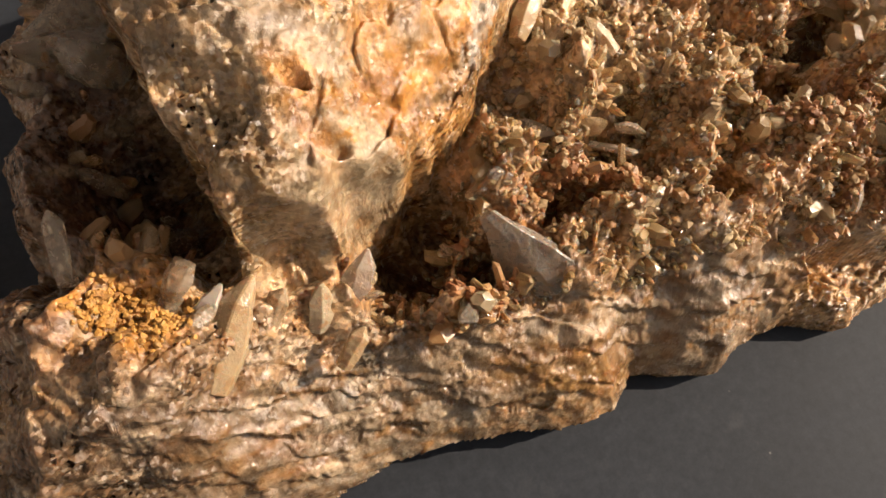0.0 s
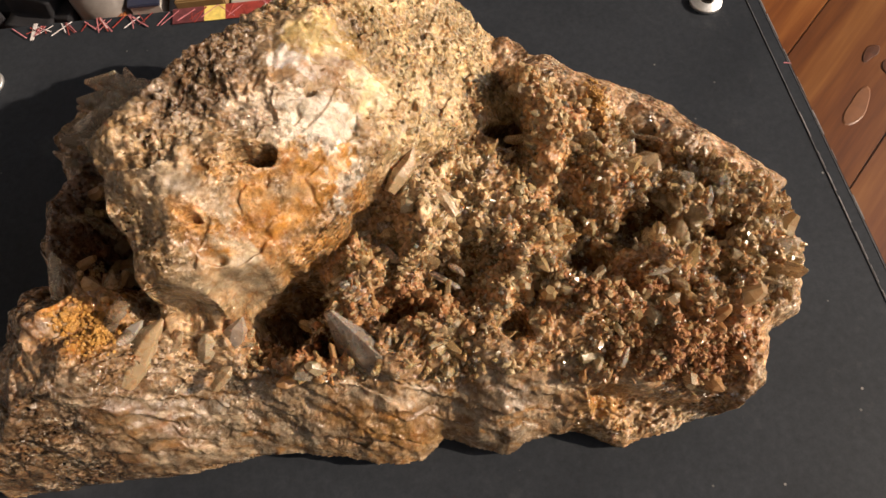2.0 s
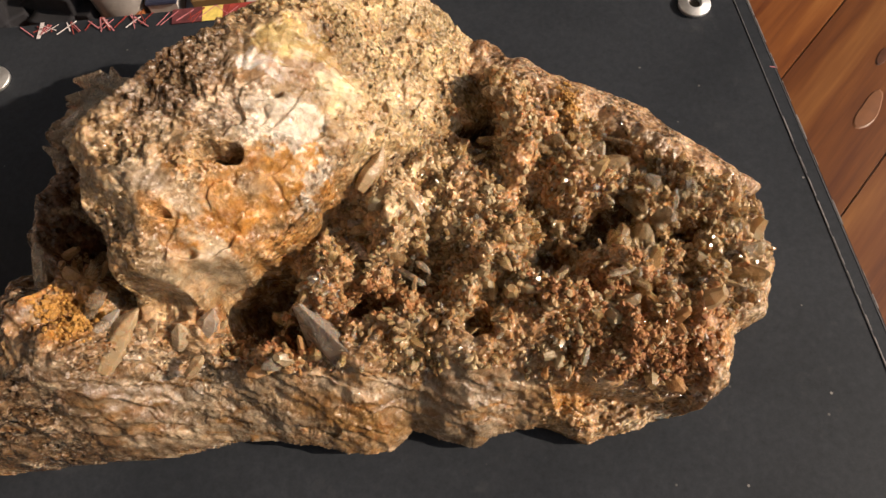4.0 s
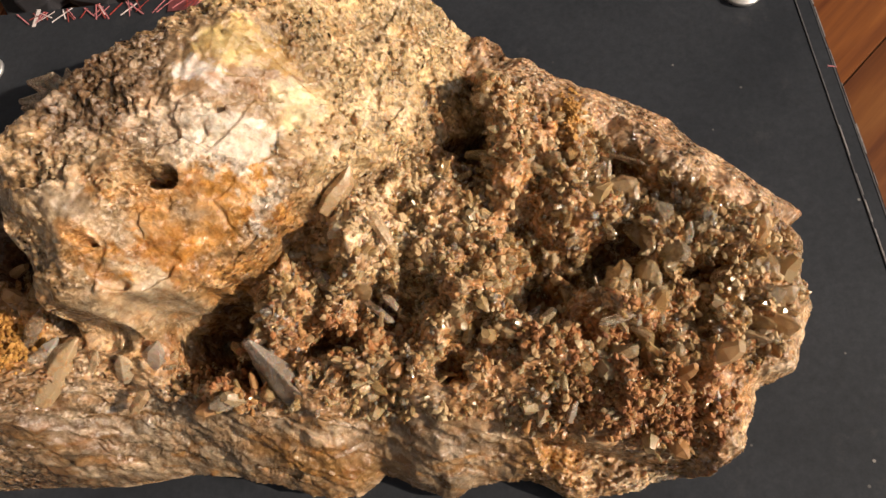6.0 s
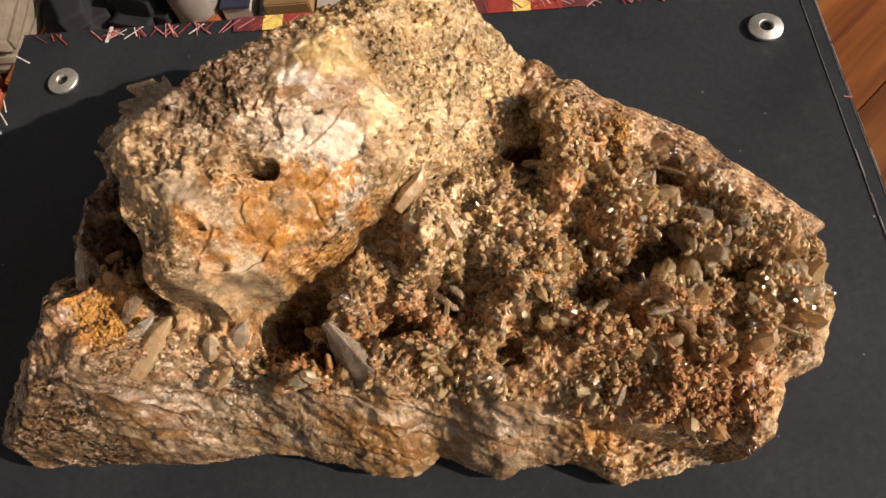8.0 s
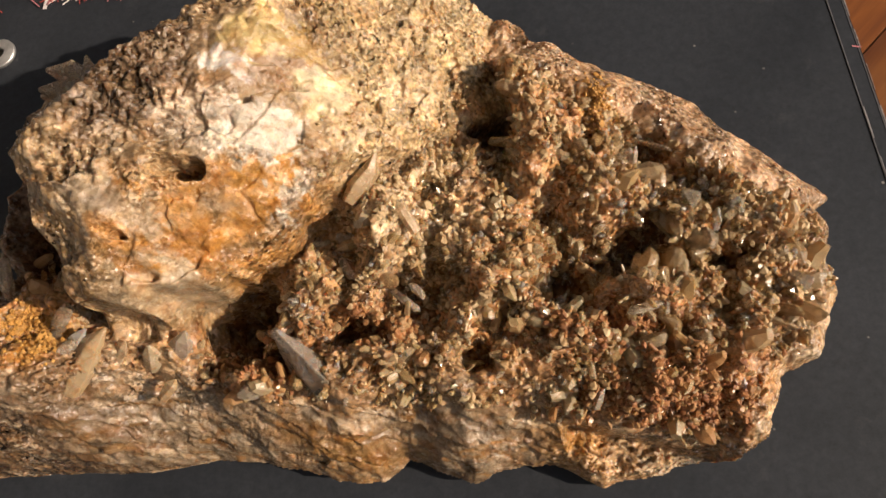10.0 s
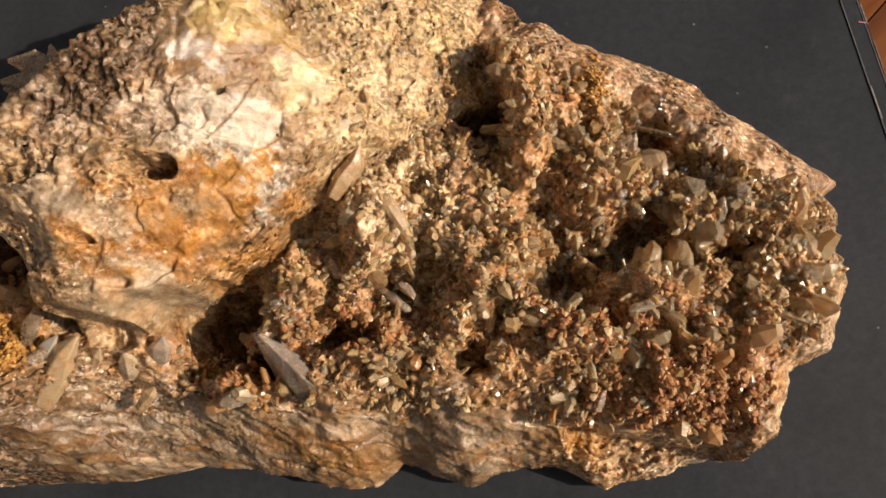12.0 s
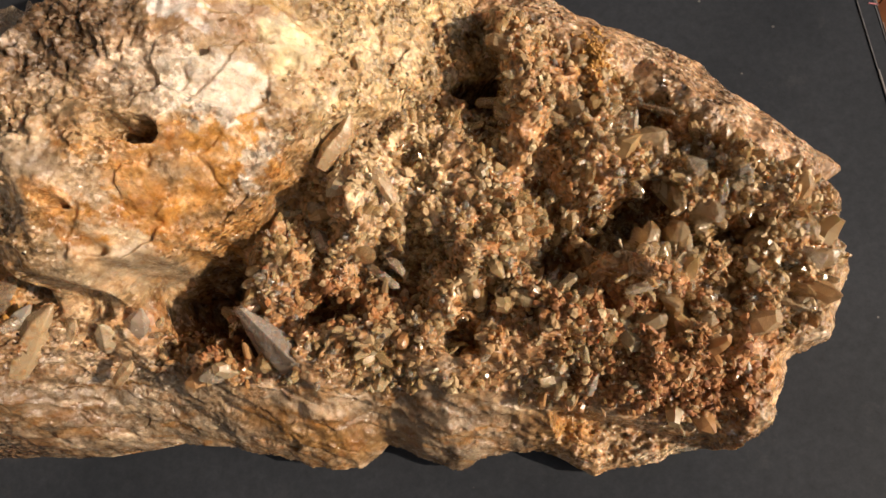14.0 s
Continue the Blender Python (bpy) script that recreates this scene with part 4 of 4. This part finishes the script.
for mat, nm, lab in ((CLEAR, "clear_crystal_crust", "small clear quartz crystals"), (COATED, "dusty_crystal_crust", "small dusty tan quartz crystals"),
                     (SMOKY, "smoky_crystal_crust", "small smoky olive quartz crystals"), (RUSTY, "rusty_crystal_crust", "small rust-coated quartz crystals")):
    vs, fs = [], []
    for x, y, z, d, roll, size, mt, k in placed[280:]:
        if mt is not mat:
            continue
        m2 = lie(d, roll, (x, y, z), size)
        src = VARIANTS[mat.name, k]
        base = len(vs)
        vs.extend(tuple(m2 @ v.co) for v in src.vertices)
        fs.extend(tuple(base + i for i in p.vertices) for p in src.polygons)
    me2 = bpy.data.meshes.new(nm)
    me2.from_pydata(vs, [], fs)
    me2.materials.append(mat)
    ob = new(nm, me2)
    ob.parent = rock
    tagged(ob, lab, kind="stuff")


def single(foot, tip, slim, mat, blunt=False):
    """One larger crystal of its own shape, from its foot to its tip."""
    r = random.Random(int(abs(foot[0] * 7919 + foot[1] * 104729) * 1000))
    way = Vector(tip) - Vector(foot)
    pts, fcs = crystal_shape(r, slim * 1.05, 6, not blunt)
    b = bmesh.new()
    vs2 = [b.verts.new(p) for p in pts]
    for fc in fcs:
        b.faces.new([vs2[i] for i in fc])
    bmesh.ops.bevel(b, geom=b.edges[:], offset=0.012, segments=1, affect="EDGES")
    bmesh.ops.subdivide_edges(b, edges=b.edges[:], cuts=1, use_grid_fill=True)
    if blunt:                                   # a wedge, broad at the foot
        for v in b.verts:
            k = 1.30 - 0.85 * max(0.0, v.co.z)
            v.co.x, v.co.y = v.co.x * k, v.co.y * k * 0.8
    for v in b.verts:                           # growth steps and chips
        v.co += noise.noise_vector(v.co * 5 + Vector(foot) * 90) * 0.012 + noise.noise_vector(v.co * 9 + Vector(foot) * 60) * 0.006
    label = {"clear_quartz": "clear milky quartz crystal", "smoky_quartz": "smoky olive-grey quartz crystal", "dusty_quartz": "tan dust-coated quartz crystal", "rusty_quartz": "dark quartz crystal with rusty coat", "milky_quartz": "large milky-white pointed quartz crystal"}[mat.name]
    ob = part("large_crystal", b, {"clear_quartz": GLASSY, "smoky_quartz": GLASSY_SMOKY, "dusty_quartz": PALE}.get(mat.name, mat), rock, label)
    ob.matrix_basis = lie(way, r.random() * 6.3, Vector(foot) - way * 0.12 - Vector((0, 0, 0.002)), way.length)
    return ob


def cluster(foot, tip, slim, mat):
    """A bunch of crystals grown side by side."""
    r = random.Random(int(abs(foot[0] * 9941 + foot[1] * 7753) * 1000))
    for _ in range(5):
        j = Vector((r.gauss(0, 0.004), r.gauss(0, 0.004), r.gauss(0, 0.003)))
        k = r.uniform(0.4, 0.75)
        f = Vector(foot) + j
        t = f + (Vector(tip) - Vector(foot)) * k + Vector((r.gauss(0, 0.003), r.gauss(0, 0.003), r.gauss(0, 0.003)))
        single(tuple(f), tuple(t), slim * r.uniform(0.7, 1.1), SMOKY)


# ---- the larger crystals ----
single((0.109, 0.079, 0.058), (0.112, 0.088, 0.066), 3, CLEAR)
single((0.119, 0.081, 0.058), (0.12, 0.087, 0.064), 2, CLEAR)
single((0.124, 0.089, 0.06), (0.135, 0.084, 0.062), 4, SMOKY)
single((0.144, 0.054, 0.058), (0.146, 0.061, 0.066), 1.5, CLEAR)
single((0.15, 0.056, 0.058), (0.151, 0.061, 0.064), 1.3, SMOKY)
single((0.151, 0.05, 0.052), (0.154, 0.045, 0.056), 2.2, SMOKY)
single((0.17, 0.055, 0.046), (0.175, 0.049, 0.048), 2.5, SMOKY)
single((0.159, 0.049, 0.048), (0.164, 0.051, 0.052), 2.5, COATED)
single((0.094, 0.09, 0.062), (0.102, 0.091, 0.07), 2.2, CLEAR)
single((0.077, 0.081, 0.06), (0.082, 0.08, 0.064), 2, COATED)
single((0.032, 0.036, 0.06), (0.041, 0.028, 0.062), 3.2, CLEAR)
single((0.065, 0.03, 0.052), (0.069, 0.042, 0.062), 4, COATED)
single((0.069, 0.031, 0.054), (0.078, 0.037, 0.058), 2.6, SMOKY)
single((0.074, 0.048, 0.06), (0.081, 0.055, 0.066), 2.2, CLEAR)
single((0.059, 0.049, 0.062), (0.056, 0.057, 0.068), 4, COATED)
single((0.04, 0.056, 0.078), (0.035, 0.064, 0.084), 2, COATED)
single((0.039, 0.037, 0.064), (0.043, 0.032, 0.068), 1.3, CLEAR)
single((0.013, 0.048, 0.062), (0.019, 0.039, 0.068), 1.4, CLEAR)
single((0.020, 0.070, 0.078), (0.031, 0.083, 0.083), 1.7, COATED)
single((0.118, 0.03, 0.05), (0.127, 0.043, 0.06), 4, CLEAR)
single((0.123, 0.03, 0.05), (0.128, 0.031, 0.052), 1.8, SMOKY)
single((0.116, 0.013, 0.046), (0.128, 0.009, 0.05), 1.6, SMOKY)
single((0.1, -0.003, 0.048), (0.102, 0.003, 0.054), 1.8, CLEAR)
single((0.077, 0.012, 0.05), (0.072, 0.025, 0.056), 3.5, COATED)
single((0.083, 0.008, 0.052), (0.083, 0.019, 0.058), 1.6, COATED)
single((0.155, 0.018, 0.042), (0.164, 0.019, 0.046), 3, SMOKY)
single((0.171, 0.035, 0.044), (0.17, 0.041, 0.048), 3, SMOKY)
single((0.176, 0.037, 0.042), (0.174, 0.042, 0.046), 2.6, COATED)
single((0.149, -0.003, 0.04), (0.152, 0.005, 0.045), 1.5, CLEAR)
single((0.134, -0.022, 0.01), (0.141, -0.021, 0.012), 2.4, CLEAR)
single((0.088, 0.031, 0.05), (0.092, 0.035, 0.056), 1.5, CLEAR)
single((-0.087, 0.018, 0.072), (-0.075, 0.026, 0.078), 2.0, CLEAR)
single((-0.048, 0.019, 0.064), (-0.041, 0.024, 0.074), 1.4, CLEAR)
single((-0.071, 0.016, 0.066), (-0.063, 0.022, 0.074), 1.8, COATED)
single((-0.055, 0.004, 0.058), (-0.048, 0.009, 0.064), 1.8, COATED)
single((-0.032, 0.004, 0.044), (-0.024, 0.015, 0.052), 4, COATED)
single((-0.109, 0.042, 0.078), (-0.107, 0.054, 0.088), 2.0, SMOKY)
cluster((-0.086, 0.026, 0.076), (-0.100, 0.019, 0.080), 1.8, SMOKY)
cluster((-0.100, 0.018, 0.074), (-0.110, 0.012, 0.080), 1.8, SMOKY)
single((-0.083, 0.010, 0.069), (-0.069, 0.028, 0.079), 2.0, COATED)
cluster((-0.088, 0.104, 0.082), (-0.124, 0.108, 0.086), 1.3, SMOKY)
cluster((-0.084, 0.112, 0.085), (-0.118, 0.122, 0.088), 1.4, SMOKY)
cluster((-0.078, 0.118, 0.086), (-0.104, 0.130, 0.090), 1.5, SMOKY)
cluster((-0.100, 0.098, 0.072), (-0.121, 0.101, 0.078), 1.5, SMOKY)
cluster((-0.090, 0.096, 0.080), (-0.106, 0.100, 0.090), 1.5, SMOKY)
cluster((-0.089, 0.056, 0.05), (-0.093, 0.06, 0.06), 1.4, SMOKY)
single((-0.098, 0.071, 0.06), (-0.106, 0.075, 0.07), 1.8, SMOKY)
single((-0.093, 0.084, 0.055), (-0.09, 0.088, 0.07), 2.2, SMOKY)
single((-0.058, 0.015, 0.062), (-0.054, 0.021, 0.073), 1.5, COATED)
single((-0.112, 0.011, 0.078), (-0.116, 0.013, 0.08), 1.8, CLEAR)
single((0.001, 0.010, 0.056), (-0.0128, 0.0250, 0.072), 1.30, MILKY, True)
single((0.012, 0.007, 0.056), (0.0095, 0.016, 0.066), 2.4, CLEAR)
single((0.031, 0.007, 0.056), (0.032, 0.016, 0.064), 2.2, COATED)


def crumbs(name, label, mat, count, where, size, seed):
    """Loose-looking crust: many small uneven grains in one mesh."""
    r = random.Random(seed)
    ico = bmesh.new()
    bmesh.ops.create_icosphere(ico, subdivisions=1, radius=1.0)
    ico.verts.ensure_lookup_table()
    bv = np.array([v.co[:] for v in ico.verts])
    bf = np.array([[v.index for v in f.verts] for f in ico.faces])
    ico.free()
    vs, fs = [], []
    tries = 0
    while len(vs) < count and tries < count * 30:
        tries += 1
        x, y = where(r)
        if not (gx[4] < x < gx[-5] and gy[4] < y < gy[-5]):
            continue
        i, j = int((x - gx[0]) / GRID), int((y - gy[0]) / GRID)
        if GEDGE[j, i] < 0.003 or (GDRUSE[j, i] < 0.4 and mat is not CRUMB_OCHRE):
            continue
        z = GZ[j, i]
        x, y = surface_point(i, j)
        s = size * r.uniform(0.5, 1.6)
        q = np.array(Euler((r.random() * 6, r.random() * 6, r.random() * 6)).to_matrix())
        v = bv * np.array([r.uniform(0.6, 1.3) for _ in range(3)]) * s
        v = v * (1 + 0.35 * np.array([[r.uniform(-1, 1)] for _ in range(len(bv))]))
        fs.append(bf + len(vs) * len(bv))
        vs.append(v @ q.T + np.array((x, y, z + s * 0.2)))
    me2 = bpy.data.meshes.new(name)
    me2.from_pydata(np.concatenate(vs).tolist(), [], np.concatenate(fs).tolist())
    me2.materials.append(mat)
    ob = new(name, me2)
    ob.parent = rock
    return tagged(ob, label, kind="stuff")


def within(loop_list):
    def pick(r):
        cx, cy, rx, ry = r.choice(loop_list)
        return r.gauss(cx, rx * 0.55), r.gauss(cy, ry * 0.55)
    return pick


crumbs("tan_crust", "tan granular crust between the crystals", CRUMB_TAN, 1500, within([(0.03, 0.05, 0.035, 0.05), (0.08, 0.03, 0.05, 0.05), (0.12, 0.07, 0.05, 0.05), (0.165, 0.045, 0.03, 0.03), (0.07, 0.11, 0.03, 0.03)]), 0.0011, 5)
crumbs("iron_crust", "rust-red granular iron crust", CRUMB_RED, 2600, within([(0.128, -0.003, 0.032, 0.013), (0.122, 0.003, 0.03, 0.012), (0.11, 0.022, 0.03, 0.007), (0.022, 0.026, 0.016, 0.007), (-0.012, 0.012, 0.010, 0.008)]), 0.0009, 6)
crumbs("ochre_crust", "bright ochre limonite crust", CRUMB_OCHRE, 560, within([(0.108, 0.104, 0.005, 0.011), (-0.102, 0.029, 0.006, 0.006), (-0.091, 0.023, 0.005, 0.009)]), 0.00075, 7)


# ---- clutter on the floor behind the box ----
def crumple(bm, amount, size, seed):
    bmesh.ops.subdivide_edges(bm, edges=bm.edges[:], cuts=6, use_grid_fill=True)
    for v in bm.verts:
        v.co += noise.noise_vector(v.co / size + Vector((seed, seed, seed))) * amount
    return bm


CLOTH = plain_material("grey_cloth", (0.16, 0.135, 0.11), 0.9, 0, 90, 0.2)
RED_CARD = plain_material("dull_red_card", (0.25, 0.07, 0.05), 0.7, 0, 60, 0.2)
TAN_WOOD = plain_material("raw_tan_wood", (0.45, 0.28, 0.13), 0.6, 0, 40, 0.2)
BROWN_WOOD = plain_material("red_brown_wood", (0.22, 0.075, 0.025), 0.5, 0, 40, 0.3)
GLASS_DARK = plain_material("near_black_glass", (0.012, 0.012, 0.014), 0.15, 0, 30, 0.1, 0.0)
GOLD = plain_material("gold_foil", (0.60, 0.40, 0.12), 0.3, 1.0, 90, 0.2)
PAPER = plain_material("white_paper", (0.36, 0.33, 0.31), 0.8, 0, 50, 0.1)
NAVY = plain_material("navy_cover", (0.025, 0.03, 0.06), 0.5, 0, 60, 0.2)
PALE_BLUE = plain_material("pale_blue_card", (0.20, 0.22, 0.27), 0.7, 0, 60, 0.1)
OCHRE_CARD = plain_material("ochre_card", (0.20, 0.125, 0.05), 0.7, 0, 60, 0.15)
INK = plain_material("black_ink", (0.02, 0.02, 0.02), 0.6, 0, 60, 0.1)

cloth = thing("folded_cloth", "folded grey-beige cloth lying on the floorboards", "cloth", at=(-0.60, 0.62, FLOOR_Z))
for k in range(3):
    part("fold", crumple(block(0.26 - 0.01 * k, 0.34, 0.02, (0.004 * k, 0, 0.014 + 0.018 * k), 0.004), 0.008, 0.07, k), CLOTH, cloth, smooth=True)
card = thing("red_card_box", "small dull red card box beside the cloth", "box", at=(-0.545, 0.405, FLOOR_Z))
part("body", block(0.07, 0.08, 0.05, (0, 0, 0.026), 0.002), RED_CARD, card)
part("lid", block(0.072, 0.082, 0.012, (0, 0, 0.056), 0.002), RED_CARD, card)
log = thing("wood_offcut", "raw tan wood offcut with rounded edges on the floor", "wood", at=(-0.525, 0.30, FLOOR_Z))
part("stick", block(0.06, 0.12, 0.045, (0, 0, 0.023), 0.008, 20), TAN_WOOD, log, smooth=True)


def batten(at, length, turn, label):
    ob = thing("wooden_batten", label, "wood", "wooden battens on the floor", at=at)
    part("stick", block(0.018, length, 0.024, (0, 0, 0.012), 0.002), BROWN_WOOD, ob)
    ob.rotation_euler = (0, 0, radians(turn))
    return ob


batten((-0.452, 0.57, FLOOR_Z), 0.30, -14, "red-brown wooden batten lying beside the dark bottles")
batten((-0.262, 0.58, FLOOR_Z), 0.28, -6, "red-brown wooden batten lying beside the glass jar")


def bottle(at, turn, label):
    ob = thing("glass_bottle", label, "bottle", "bottles on the floor", at=at)
    m = Matrix.Translation((0, 0, 0.034)) @ Matrix.Rotation(radians(90), 4, "X")
    part("body", lathe([(0.001, -0.17), (0.030, -0.168), (0.034, -0.16), (0.034, -0.03), (0.030, -0.01), (0.018, 0.012), (0.0145, 0.025), (0.0145, 0.03)], 32, m), GLASS_DARK, ob, smooth=True)
    part("neck_foil", lathe([(0.0150, 0.0295), (0.0150, 0.060), (0.0165, 0.062), (0.0165, 0.070), (0.0150, 0.072), (0.0150, 0.078), (0.001, 0.079)], 28, m), GOLD, ob, "crinkled gold foil", smooth=True)
    ob.rotation_euler = (0, 0, radians(turn))
    return ob


bottle((-0.402, 0.62, FLOOR_Z), 6, "dark wine bottle with gold neck foil, lying down")
shoe_mat = plain_material("black_felt", (0.012, 0.012, 0.016), 0.9, 0, 120, 0.3)
for at, s, t in (((-0.425, 0.515, FLOOR_Z), 1.0, 25), ((-0.335, 0.545, FLOOR_Z), 1.25, -20)):
    bag = thing("felt_pouch", "soft black felt pouch slumped on the floor", "pouch", "black pouches", at=at)
    part("body", crumple(block(0.07 * s, 0.10 * s, 0.05, (0, 0, 0.027), 0.018, t), 0.007, 0.05, s), shoe_mat, bag, smooth=True)
sheets = thing("paper_sheets", "loose white paper sheets lying on the floorboards", "paper", at=(-0.300, 0.60, FLOOR_Z))
for k in range(4):
    part("sheet", crumple(block(0.10, 0.15, 0.0008, (0.004 * k, 0.003 * k, 0.004 + 0.004 * k), 0, -8 + 4 * k), 0.002, 0.06, 3 + k), PAPER, sheets)
jar = thing("glass_jar", "cloudy grey glass jar with a flat lid", "jar", at=(-0.285, 0.515, FLOOR_Z))
part("body", lathe([(0.001, 0.0), (0.024, 0.001), (0.026, 0.006), (0.026, 0.052), (0.022, 0.060), (0.022, 0.066)], 32), plain_material("cloudy_glass", (0.18, 0.165, 0.155), 0.3, 0, 80, 0.2), jar, smooth=True)
part("lid", lathe([(0.0235, 0.062), (0.0235, 0.074), (0.022, 0.076), (0.001, 0.076)], 32), PAPER, jar, smooth=True)
book = thing("closed_book", "closed navy book lying on the floor", "book", at=(-0.238, 0.58, FLOOR_Z))
part("cover", block(0.034, 0.16, 0.004, (0, 0, 0.030), 0.001), NAVY, book)
part("pages", block(0.031, 0.155, 0.024, (0, 0, 0.016)), PAPER, book, "white page block")
part("cover", block(0.034, 0.16, 0.004, (0, 0, 0.002), 0.001), NAVY, book)
slip = thing("card_strip", "narrow pale blue card strip on the floor", "card", at=(-0.213, 0.58, FLOOR_Z))
part("card", block(0.014, 0.15, 0.002, (0, 0, 0.006)), PALE_BLUE, slip)
carton = thing("ochre_carton", "flat ochre cardboard carton on the floor", "carton", at=(-0.180, 0.575, FLOOR_Z))
part("body", block(0.052, 0.15, 0.030, (0, 0, 0.016), 0.0015), OCHRE_CARD, carton)
part("flap", block(0.050, 0.07, 0.002, (0, 0.036, 0.0325)), OCHRE_CARD, carton)
note = thing("printed_card", "off-white card with a row of dark printed bars", "card", at=(-0.118, 0.57, FLOOR_Z))
part("card", block(0.066, 0.14, 0.004, (0, 0, 0.010), 0.0005), PAPER, note)
for k in range(4):
    part("printed_bar", block(0.006, 0.018, 0.0006, (-0.021 + 0.014 * k, -0.028 + 0.002 * k, 0.0125)), INK, note, "black printed bar")
rug = thing("maroon_cloth", "dark maroon cloth lying flat on the floorboards", "cloth", at=(0.07, 0.62, FLOOR_Z))
part("sheet", crumple(block(0.30, 0.22, 0.008, (0, 0, 0.010), 0.002), 0.006, 0.08, 9), plain_material("maroon_cloth", (0.07, 0.018, 0.018), 0.9, 0, 100, 0.25), rug, smooth=True)

# ---- knots and an oval spot on the floorboards ----
KNOT = plain_material("dark_knot", (0.080, 0.027, 0.010), 0.4, 0, 90, 0.4)
OVAL_PINE = plain_material("oval_pine", (0.19, 0.075, 0.028), 0.45, 0, 60, 0.15)
for x, y, rx, ry, mat, nm in ((0.520, 0.343, 0.008, 0.013, KNOT, "knot"), (0.505, 0.362, 0.006, 0.014, KNOT, "knot"), (0.470, 0.30, 0.010, 0.024, OVAL_PINE, "worn_spot")):
    bm = lathe([(1.0, 0.0), (0.9, 0.0008), (0.001, 0.0010)], 18)
    for v in bm.verts:
        a = math.atan2(v.co.y, v.co.x)
        k = 1 + 0.16 * math.sin(2 * a + x * 50) + 0.1 * math.sin(3 * a + y * 70)
        v.co.x, v.co.y = v.co.x * rx * k, v.co.y * ry * k
    ob = part(nm, bm, mat, floor)
    ob.matrix_basis = pose(x, y, FLOOR_Z + 0.0041, 0, 0, -42)
